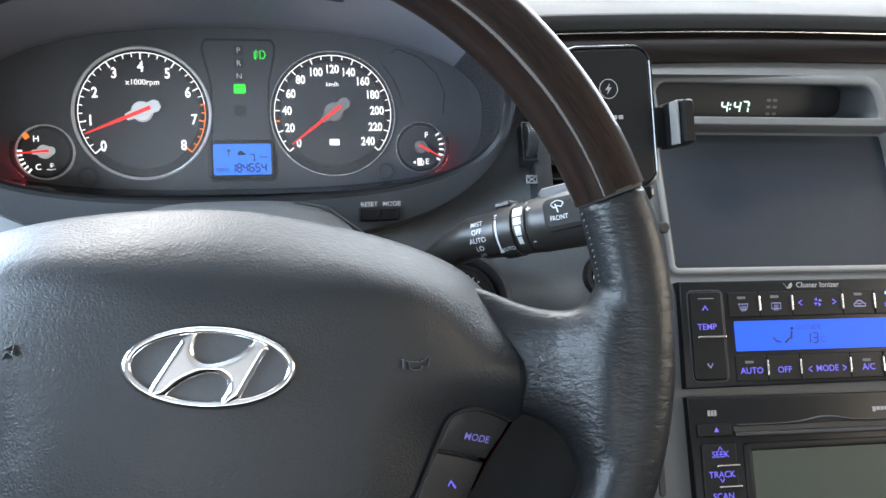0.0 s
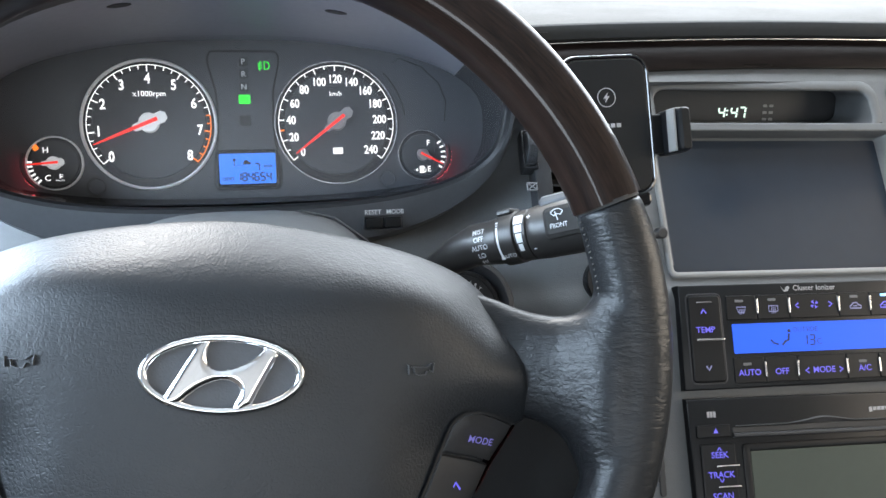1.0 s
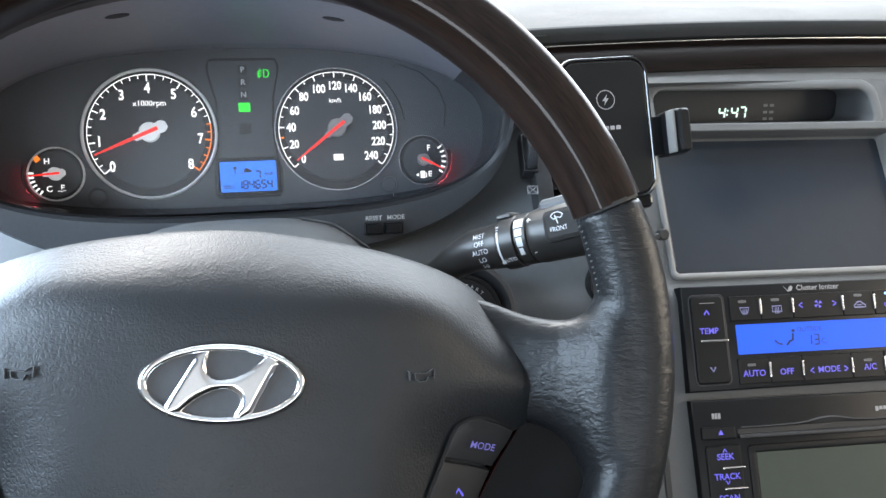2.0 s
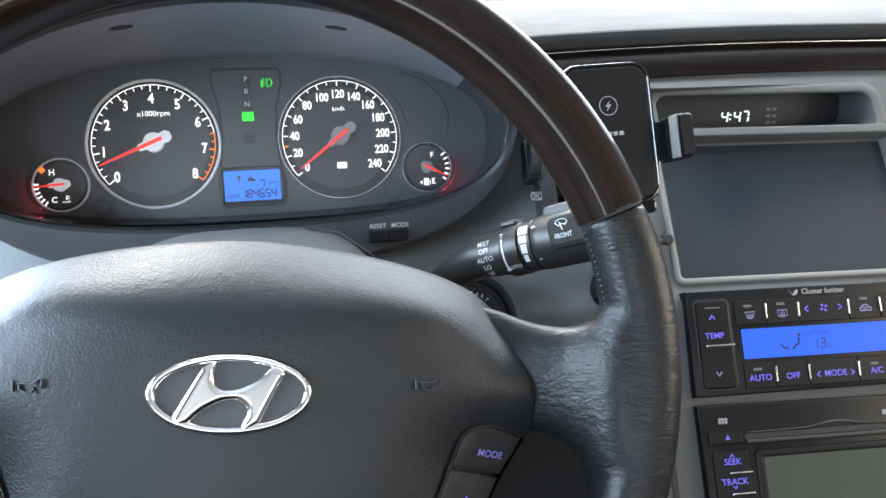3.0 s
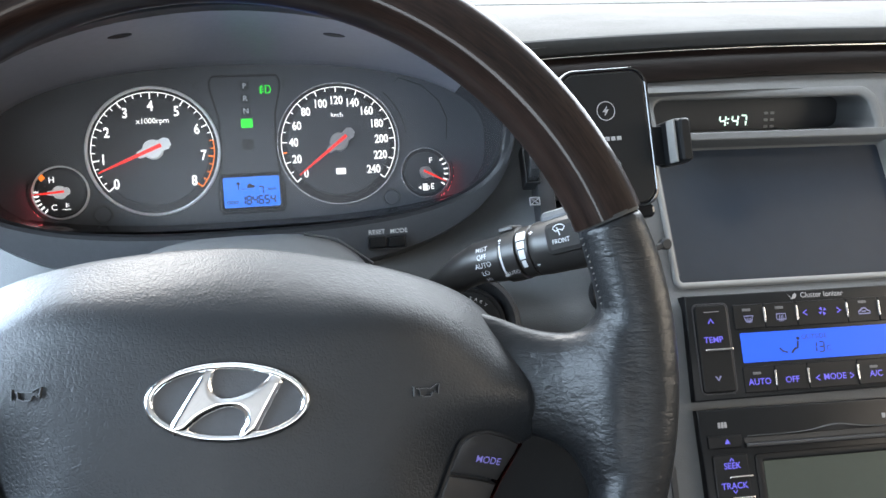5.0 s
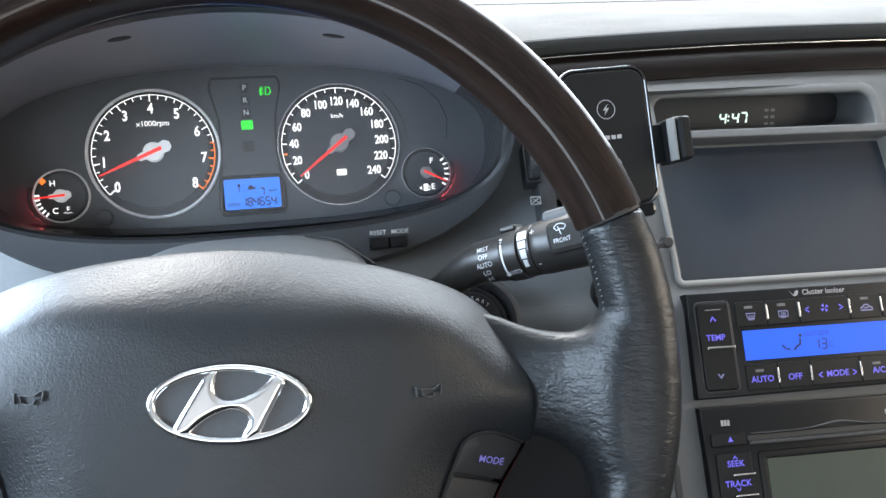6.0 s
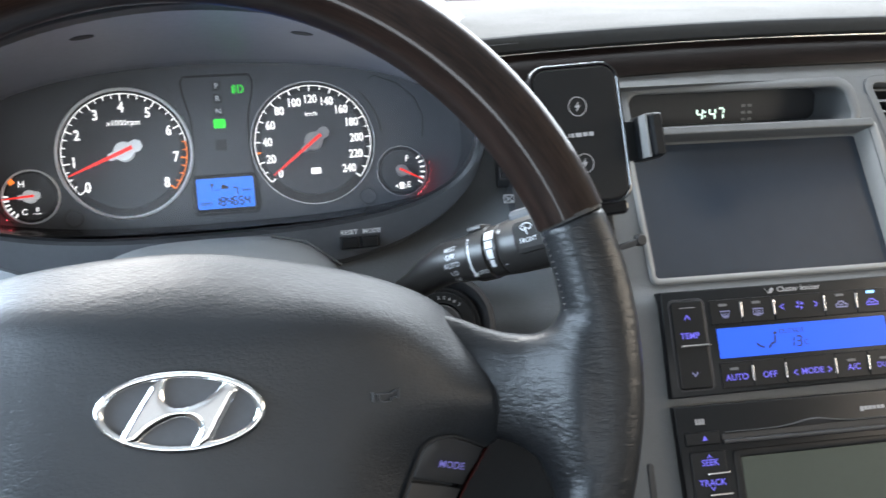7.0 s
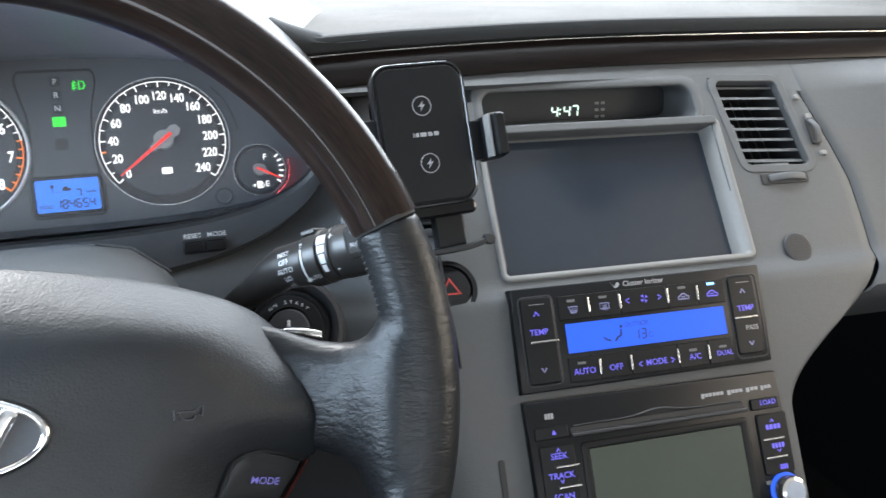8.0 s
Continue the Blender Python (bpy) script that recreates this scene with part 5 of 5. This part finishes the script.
part("body", bm, GLOSS, ph, "glossy black frame", sharp=30)
part("charging_plate", bslab(-W + 0.0034, W - 0.0034, -H + 0.0034, H - 0.0034, -0.0006, 0.0006, 0.0095, 0.0005, n=7), SATIN, ph, "satin black charging plate")
for y in (0.0185, -0.0185):
    bm = stroke(bmesh.new(), arc(0, y, 0.0061, 0, 354, 40), 0.0005, 0.0006, 0.0008, close=True)
    poly(bm, [(0.0012, y + 0.0034), (-0.0022, y - 0.0006), (-0.0003, y - 0.0006), (-0.0012, y - 0.0034), (0.0022, y + 0.0008), (0.0003, y + 0.0008)], 0.0006, 0.0008)
    part("charging_sign", bm, GREYPRINT, ph, "grey lightning bolt in a ring")
bm = bmesh.new()
for x0, x1 in ((-0.0085, -0.0077), (-0.0068, -0.0048), (-0.0038, 0.0004), (0.0014, 0.0044), (0.0054, 0.0086)):
    border(bm, (x0, x1, -0.0012, 0.0014), ((x0 + x1) / 2 - 0.0001, (x0 + x1) / 2 + 0.0001, 0.0, 0.0003), 0.0002, 0.0001, 0.0005, 0.0008, 0.0001)
part("maker_mark", bm, GREYPRINT, ph)
part("base_block", bslab(-0.030, 0.030, -0.054, -0.0440, -0.022, -0.006, 0.004, 0.002), GLOSS, ph)
arm = part("clamp_arm", bslab(0.026, 0.0420, -0.0200, 0.0060, -0.010, -0.0015, 0.0015, 0.001), SATIN, ph, "black sliding clamp arm")
bm = bmesh.new()
loft(bm, [rr(0.0385, 0.0445, -0.0215, 0.0078, 0.0022, -0.010), rr(0.0385, 0.0460, -0.0218, 0.0080, 0.0022, 0.004), rr(0.0392, 0.0478, -0.0215, 0.0078, 0.0024, 0.013), rr(0.0405, 0.0480, -0.0205, 0.0070, 0.0024, 0.0185), rr(0.0420, 0.0470, -0.0195, 0.0060, 0.0020, 0.0195)], cap0=True, cap1=True)
part("clamp_pad", bm, SATIN, ph, "rounded dark clamp jaw")
part("pad_strip", bslab(0.0375, 0.0392, -0.0205, 0.0070, 0.0072, 0.0165, 0.0006, 0.0005), SILVER, ph, "pale grip strip")
part("clamp_arm", bslab(-0.042, -0.026, -0.0090, 0.0130, -0.010, -0.0035, 0.0015, 0.001), SATIN, ph)
part("vent_clip", bslab(-0.012, 0.012, -0.02, 0.02, -0.050, -0.012, 0.004, 0.002), RUBBER, ph)
part("stem", bslab(0.004, 0.024, -0.075, -0.050, -0.030, -0.020, 0.002, 0.001), SATIN, ph)
part("foot", sweep([(-0.006, -0.0765, -0.020), (0.010, -0.0765, -0.016), (0.022, -0.0760, -0.014), (0.031, -0.0745, -0.013), (0.0375, -0.0725, -0.013)], lambda i: (0.0022, 0.0026, 3), around=12), RUBBER, ph, "small black support foot")
part("foot_end", lathe([(0.0040, -0.016), (0.0040, -0.011), (0.0030, -0.010)], 0.0375, -0.0728, 20), RUBBER, ph)

# ---- charging cable ----
cb = thing("charging_cable", pose(0.172, 0.442, 0.933), "thin black charging cable hanging from the phone holder", "cable")
part("cord", sweep([Vector(q) - Vector((0.172, 0.442, 0.933)) for q in spline([(0.1716, 0.4440, 0.9400), (0.1700, 0.4340, 0.9300), (0.1672, 0.4120, 0.9120), (0.1690, 0.4030, 0.8930), (0.1705, 0.3990, 0.8790), (0.1728, 0.3960, 0.8590), (0.1765, 0.3850, 0.8200), (0.180, 0.372, 0.76)], 4)], lambda i: (0.0011, 0.0011, 2), around=10), RUBBER, cb)

# ---- screen and clock ----
du = thing("display_unit", SF, "dark switched-off display in a silver-grey bezel with clock above", "display")
o, i = (-0.0975, 0.1068, -0.0010, 0.1185), (-0.0895, 0.0955, 0.0055, 0.1120)
bm = bmesh.new()
e = lambda q, d: (q[0] - d, q[1] + d, q[2] - d, q[3] + d)
loft(bm, [rr(*o, 0.006, -0.014, 6), rr(*o, 0.006, 0.0012, 6), rr(*e(o, -0.0008), 0.0055, 0.0024, 6), rr(*e(o, -0.0022), 0.0045, 0.0028, 6), rr(-0.0935, 0.1020, 0.0035, 0.1150, 0.003, 0.0018, 6), rr(*i, 0.002, -0.0115, 6), rr(*i, 0.002, -0.0145, 6)])
part("bezel", bm, SILVER, du, "satin silver-grey bezel", sharp=50)
part("screen", bslab(-0.0910, 0.0970, 0.0040, 0.1135, -0.0180, -0.0125, 0.001, 0.0003), SCREEN, du, "dark glossy screen glass")
# clock slot
DIALGLASS = mat("clock_glass", (0.012, 0.013, 0.015), 0.4, scale=30, spec=0.3)
bm = bmesh.new()
def slot_loop(g, z, k=0.0):
    return rr(-0.0870 - g, 0.0905 + g + k, 0.1180 - g * 0.25 + max(0.0, -z - 0.002) * 0.62, 0.1500 + g + max(0.0, -z - 0.002) * 0.62, 0.010 + g * 0.5, z, 7)
loft(bm, [slot_loop(0.009, -0.012), slot_loop(0.0086, -0.0012), slot_loop(0.0075, 0.0), slot_loop(0.0015, 0.0), slot_loop(0.0004, -0.0008), slot_loop(0.0, -0.002), slot_loop(-0.0015, -0.030, 0.0), slot_loop(-0.003, -0.062, 0.0)])
part("clock_surround", bm, GREY, du, "grey recess round the clock", sharp=60)
part("clock_window", bslab(-0.095, 0.095, 0.125, 0.205, -0.066, -0.060, 0.002), GLOSS, du, "dark glossy clock window")
part("shelf", bslab(-0.093, 0.1035, 0.1125, 0.1195, -0.010, 0.0038, 0.002, 0.0012), GREY, du, "grey shelf under the clock")
CK = SF.inverted() @ plane_frame(tuple(SF @ Vector((-0.001, 0.1508, -0.0400))), 8, -4.5)
ck = part("clock", bslab(-0.090, 0.090, -0.019, 0.020, -0.004, 0.0, 0.002), DIALGLASS, du, "black clock display", CK)
part("clock_digits", digits(bmesh.new(), "4:47", -0.0140, -0.0042, 0.0085, 0.0050, 0.0022, 0.0014, 0.0003, 0.10), LITCLOCK, ck, "pale green lit clock digits")
bm = bmesh.new()
for k in range(3):
    for x in (0.0250, 0.0305):
        slab(bm, x, x + 0.0036, 0.0046 - 0.0055 * k, 0.0068 - 0.0055 * k, 0.0, 0.0004, 0.0006, 0.0001)
part("unlit_sign", bm, DIMPRINT, ck)

# ---- climate control ----
cc = thing("climate_control", SK, "black climate control panel with blue-lit display", "climate control")
bm = bmesh.new()
trap = lambda d, z: [(-0.0978 + d, 0.0560 - d, z), (-0.0992 + d, -0.0150 + d, z), (0.0942 - d, -0.0142 + d, z), (0.0966 - d, 0.0562 - d, z)]
loft(bm, [trap(0, -0.010), trap(0, 0.0010), trap(0.0004, 0.0018), trap(0.0012, 0.0022)], cap0=True, cap1=True)
part("panel", bm, SATIN, cc, "satin black panel")
ac = part("display", bslab(-0.0616, 0.0616, 0.0085, 0.0286, 0.001, 0.0026, 0.0006, 0.0002), LITBLUE, cc, "blue-lit display")
bm = digits(bmesh.new(), "13", -0.0115, 0.0128, 0.0066, 0.0035, 0.0020, 0.0008, 0.0027)
lathe([(0.0011, 0.0027), (0.0011, 0.0028)], -0.0205, 0.0228, 12, bm=bm)
stroke(bm, [(-0.0208, 0.0210), (-0.0215, 0.0165), (-0.0235, 0.0160), (-0.0262, 0.0132)], 0.0013, 0.0027, 0.0028)
stroke(bm, [(-0.0345, 0.0170), (-0.0325, 0.0148), (-0.0292, 0.0138)], 0.0010, 0.0027, 0.0028)
part("segments", bm, SEG, ac, "dark display segments")
text(ac, "C", 0.0012, 0.0148, 0.0056, 0.0028, SEGDIM)
text(ac, "OUTSIDE", -0.0085, 0.0234, 0.0046, 0.0028, SEGDIM)
for y0, y1, xs in ((0.0312, 0.0480, (-0.0650, -0.0426, -0.0189, 0.0183, 0.0422, 0.0650)), (-0.0115, 0.0058, (-0.0635, -0.0407, -0.0170, 0.0194, 0.0438, 0.0640))):
    for a, b in zip(xs, xs[1:]):
        part("button", bslab(a + 0.0003, b - 0.0003, y0, y1, 0.001, 0.0030, 0.001, 0.0006), SATIN, cc)
for x in (-0.0426, -0.0189, 0.0183, 0.0422):
    part("divider", bslab(x - 0.0008, x + 0.0008, 0.0350, 0.0456, 0.002, 0.0042, 0.0006, 0.0005), CHROMER, cc, "chrome divider")
for x in (-0.0407, -0.0170, 0.0194, 0.0438):
    part("divider", bslab(x - 0.0008, x + 0.0008, -0.0078, 0.0026, 0.002, 0.0042, 0.0006, 0.0005), CHROMER, cc, "chrome divider")
for x, y, lit in ((-0.0552, 0.0442, 0), (-0.0312, 0.0445, 0), (0.0305, 0.0450, 0), (0.0540, 0.0456, 1), (-0.0535, 0.0012, 0), (0.0315, 0.0002, 0), (0.0555, 0.0000, 0)):
    part("indicator", bslab(x - 0.0030, x + 0.0030, y - 0.0009, y + 0.0009, 0.002, 0.0034, 0.0005, 0.0002), mat("lit_indicator", (0.25, 0.55, 1.0), 0.4, var=0, emit=2.5) if lit else DIMPRINT, cc)
for s, x in (("AUTO", -0.0521), ("OFF", -0.0287), ("MODE", 0.0022), ("A/C", 0.0327), ("DUAL", 0.0564)):
    text(cc, s, x, -0.0046, 0.0058 if s != "DUAL" else 0.0050, 0.0032, LITVIOLET, bold=0.016)


def chev(bm, x, y, d, s, w, z):
    """A chevron that points along d."""
    q = {"l": [(s, s * 1.3), (-s, 0), (s, -s * 1.3)], "r": [(-s, s * 1.3), (s, 0), (-s, -s * 1.3)], "u": [(-s * 1.3, -s), (0, s), (s * 1.3, -s)], "d": [(-s * 1.3, s), (0, -s), (s * 1.3, s)]}[d]
    return stroke(bm, [(x + a, y + b) for a, b in q], w, z, z + 0.0002)


for x, y, d in ((-0.0127, 0.0400, "l"), (0.0123, 0.0403, "r"), (-0.0102, -0.0047, "l"), (0.0147, -0.0046, "r")):
    part("arrow_sign", chev(bmesh.new(), x, y, d, 0.0013, 0.0009, 0.0031), LITVIOLET, cc)
bm = bmesh.new()
for k in range(4):
    a = radians(90 * k + 30)
    c, s = math.cos(a), math.sin(a)
    poly(bm, [(0.0002 + 0.0004 * c, 0.0403 + 0.0004 * s), (0.0002 + 0.0026 * c - 0.0012 * s, 0.0403 + 0.0026 * s + 0.0012 * c), (0.0002 + 0.0029 * c + 0.0010 * s, 0.0403 + 0.0029 * s - 0.0010 * c)], 0.0031, 0.0033)
part("fan_sign", bm, LITVIOLET, cc)
PALEVIOLET = mat("pale_lit_sign", (0.38, 0.40, 0.75), 0.4, var=0, emit=0.45)
bm = stroke(bmesh.new(), [(-0.0575, 0.0400), (-0.0508, 0.0400), (-0.0522, 0.0362), (-0.0560, 0.0362)], 0.0008, 0.0031, 0.0033, close=True)
for k in range(3):
    stroke(bm, [(-0.0554 + 0.0012 * k, 0.0352), (-0.0551 + 0.0012 * k, 0.0388)], 0.0005, 0.0031, 0.0033)
part("front_demist_sign", bm, PALEVIOLET, cc)
bm = stroke(bmesh.new(), [(-0.0338, 0.0402), (-0.0272, 0.0402), (-0.0272, 0.0364), (-0.0338, 0.0364)], 0.0008, 0.0031, 0.0033, close=True)
for k in range(3):
    stroke(bm, [(-0.0318 + 0.0012 * k, 0.0350), (-0.0316 + 0.0012 * k, 0.0392)], 0.0005, 0.0031, 0.0033)
part("rear_demist_sign", bm, PALEVIOLET, cc)
for x in (0.0312, 0.0543):
    bm = stroke(bmesh.new(), [(x - 0.0042, 0.0368), (x + 0.0042, 0.0368), (x + 0.0042, 0.0384), (x + 0.0024, 0.0390), (x + 0.0010, 0.0406), (x - 0.0014, 0.0406), (x - 0.0030, 0.0390), (x - 0.0042, 0.0384)], 0.0009, 0.0031, 0.0033, close=True)
    stroke(bm, [(x - 0.0018, 0.0384), (x + 0.0012, 0.0384)], 0.0008, 0.0031, 0.0033)
    part("air_sign", bm, PALEVIOLET if x < 0.04 else LITVIOLET, cc)
text(cc, "Cluster Ionizer", 0.0018, 0.0521, 0.0052, 0.0024, GREYPRINT, bold=0.016)
bm = poly(bmesh.new(), [(-0.0235, 0.0540), (-0.0205, 0.0505), (-0.0192, 0.0528), (-0.0176, 0.0540), (-0.0165, 0.0525), (-0.0180, 0.0502), (-0.0205, 0.0498)], 0.0021, 0.0024)
part("leaf_sign", bm, GREYPRINT, cc)
for s in (-1, 1):
    x = -0.0808 if s < 0 else 0.0795
    rk = part("rocker", bslab(x - 0.0118, x + 0.0118 - (0.002 if s > 0 else 0), -0.0100 + (0.002 if s > 0 else 0), 0.0490, 0.001, 0.0036, 0.003, 0.0012), SATIN, cc, "temperature rocker switch")
    bm = border(bmesh.new(), (x - 0.0130, x + 0.0130, -0.0112, 0.0502), (x - 0.0119, x + 0.0119, -0.0101, 0.0491), 0.004, 0.0031, 0.001, 0.0026, 0.0004)
    part("rocker_frame", bm, CHAR, cc)
    part("chrome_bar", bslab(x - 0.0078 if s < 0 else x - 0.0110, x + 0.0125 if s < 0 else x + 0.0076, 0.0176, 0.0196, 0.003, 0.0048, 0.0009, 0.0009), CHROMER, cc, "chrome bar")
    part("arrow_sign", chev(bmesh.new(), x - 0.001, 0.0378, "u", 0.0014, 0.0010, 0.0037), LITVIOLET if s < 0 else PALEVIOLET, cc)
    part("arrow_sign", chev(bmesh.new(), x - 0.0005, -0.0003, "d", 0.0014, 0.0010, 0.0037), PALEVIOLET, cc)
    text(cc, "TEMP", x - 0.0006, 0.0252, 0.0056, 0.0038, LITVIOLET, bold=0.016)
    part("rocker_line", bslab(x - 0.0055, x + 0.0055, 0.0440, 0.0444, 0.003, 0.0038, 0.0001, 0.0001), GREYPRINT, cc)
    if s > 0:
        text(cc, "PASS", x + 0.002, 0.0108, 0.0050, 0.0038, GREYPRINT, bold=0.012)

# ---- radio ----
ra = thing("car_radio", SK @ pose(-0.004, 0, 0), "black car radio with unlit display and blue-lit keys", "radio")
bm = bmesh.new()
loft(bm, [[(-0.0950 + d, -0.0205 - d, z), (-0.0930 + d, -0.1500 + d, z), (0.1010 - d, -0.1500 + d, z), (0.0990 - d, -0.0222 - d, z)] for d, z in ((0, -0.010), (0, 0.0008), (0.0005, 0.0018), (0.0013, 0.0022))], cap0=True, cap1=True)
part("front_panel", bm, SATIN, ra, "satin black front panel")
part("disc_slot", bslab(-0.0645, 0.0685, -0.0438, -0.0402, 0.001, 0.0026, 0.001, 0.0003), RUBBER, ra, "dark disc slot")
bm = bmesh.new()
loft(bm, [[(x, -0.0402, 0.0020), (x, -0.0395 + 0.0032 * math.exp(-((x - 0.002) / 0.016) ** 2), 0.0034), (x, -0.0388 + 0.0036 * math.exp(-((x - 0.002) / 0.016) ** 2), 0.0020)] for x in [-0.062 + 0.004 * k for k in range(33)]], closed=False)
part("slot_brow", bm, RUBBER, ra)
part("slot_lip", sweep([(-0.0645, -0.0452, 0.0032), (0.0, -0.0456, 0.0036), (0.0690, -0.0460, 0.0032)], lambda k: (0.0015, 0.0022, 2.5), around=12), CHAR, ra, "rounded grey lip under the slot")
part("display", bslab(-0.0533, 0.0630, -0.1290, -0.0560, 0.001, 0.0028, 0.001, 0.0003), LCDOFF, ra, "unlit grey-green display")
part("display_frame", border(bmesh.new(), (-0.0590, 0.0690, -0.1340, -0.0510), (-0.0534, 0.0631, -0.1291, -0.0559), 0.003, 0.001, 0.001, 0.0032), SATIN, ra)
part("eject_key", bslab(-0.0902, -0.0665, -0.0462, -0.0378, 0.001, 0.0038, 0.0012, 0.0008), SATIN, ra)
part("eject_sign", poly(bmesh.new(), [(-0.0788, -0.0432), (-0.0752, -0.0432), (-0.0770, -0.0400)], 0.0038, 0.0040), LITVIOLET, ra)
part("load_key", bslab(0.0735, 0.0960, -0.0478, -0.0398, 0.001, 0.0038, 0.0012, 0.0008), SATIN, ra)
text(ra, "LOAD", 0.0869, -0.0432, 0.0048, 0.0040, LITVIOLET, bold=0.016)
part("key_block", bslab(-0.0885, -0.0640, -0.1290, -0.0502, 0.001, 0.0036, 0.0016, 0.001), SATIN, ra)
part("key_block", bslab(0.0760, 0.1000, -0.0935, -0.0510, 0.001, 0.0036, 0.0016, 0.001), SATIN, ra)
for y in (-0.0645, -0.0778, -0.0905):
    part("chrome_bar", bslab(-0.0790, -0.0630, y - 0.0009, y + 0.0009, 0.003, 0.0056, 0.0008, 0.0008), CHROMER, ra, "chrome bar")
for y in (-0.0688, -0.0816):
    part("chrome_bar", bslab(0.0775, 0.0945, y - 0.0009, y + 0.0009, 0.003, 0.0056, 0.0008, 0.0008), CHROMER, ra, "chrome bar")
for s, y in (("SEEK", -0.0575), ("TRACK", -0.0702), ("SCAN", -0.0838)):
    text(ra, s, -0.0756, y, 0.0056, 0.0038, LITVIOLET, bold=0.016)
part("arrow_sign", chev(bmesh.new(), -0.0756, -0.0535, "u", 0.0010, 0.0008, 0.0037), LITVIOLET, ra)
part("arrow_sign", chev(bmesh.new(), -0.0756, -0.0738, "d", 0.0010, 0.0008, 0.0037), LITVIOLET, ra)
part("arrow_sign", chev(bmesh.new(), 0.0875, -0.0562, "u", 0.0010, 0.0008, 0.0037), LITVIOLET, ra)
part("arrow_sign", chev(bmesh.new(), 0.0895, -0.0775, "d", 0.0010, 0.0008, 0.0037), LITVIOLET, ra)
for x, y, w in ((0.0878, -0.0605, 0.0062), (0.0893, -0.0738, 0.0052), (0.0910, -0.0888, 0.0032)):
    bm = bmesh.new()
    for k in range(4):
        q = x - w + 2 * w * (k + 0.5) / 4
        slab(bm, q - w * 0.19, q + w * 0.19, y - 0.0017, y + 0.0017, 0.0036, 0.0038, 0.0003, 0.0001)
    part("key_print", bm, LITVIOLET, ra, "violet-lit key marking")
for x, y in ((0.0796, -0.0985), (0.0965, -0.0978)):
    part("key_print", bslab(x - 0.0040, x + 0.0040, y - 0.0014, y + 0.0014, 0.002, 0.0026, 0.0005, 0.0001), DIMPRINT, ra)
for x0, x1 in ((0.0362, 0.0545), (0.0570, 0.0700), (0.0722, 0.0825), (0.0842, 0.0930)):
    bm = bmesh.new()
    n = max(2, round((x1 - x0) / 0.003))
    for k in range(n):
        a = x0 + (x1 - x0) * k / n
        slab(bm, a, a + (x1 - x0) / n * 0.8, -0.0341 + (0.0005 if k else -0.0004), -0.0312, 0.002, 0.0026, 0.0003, 0.0001)
    part("logo_print", bm, GREYPRINT, ra)
bm = bmesh.new()
for k in range(3):
    slab(bm, -0.0815 + 0.0022 * k, -0.0797 + 0.0022 * k, -0.0330, -0.0292, 0.002, 0.0025, 0.0004, 0.0001)
part("logo_print", bm, GREYPRINT, ra)
part("knob", lathe([(0.0105, 0.002), (0.0105, 0.010), (0.0098, 0.0125), (0.0075, 0.0135)], 0.0899, -0.1050, 40), CHROMER, ra, "chrome rotary knob")
part("knob_glow", lathe([(0.0122, 0.0015), (0.0122, 0.0035), (0.0112, 0.0040)], 0.0899, -0.1050, 40), LITBLUE, ra, "blue-lit knob ring")

# coin slot in the fascia beside the radio
cs = thing("card_slot", SK @ pose(-0.1175, -0.0690, 0.0), "narrow dark slot beside the radio", "slot")
part("slot", bslab(-0.0022, 0.0022, -0.0140, 0.0140, -0.0300, -0.0030, 0.002, 0.0006), RUBBER, cs)
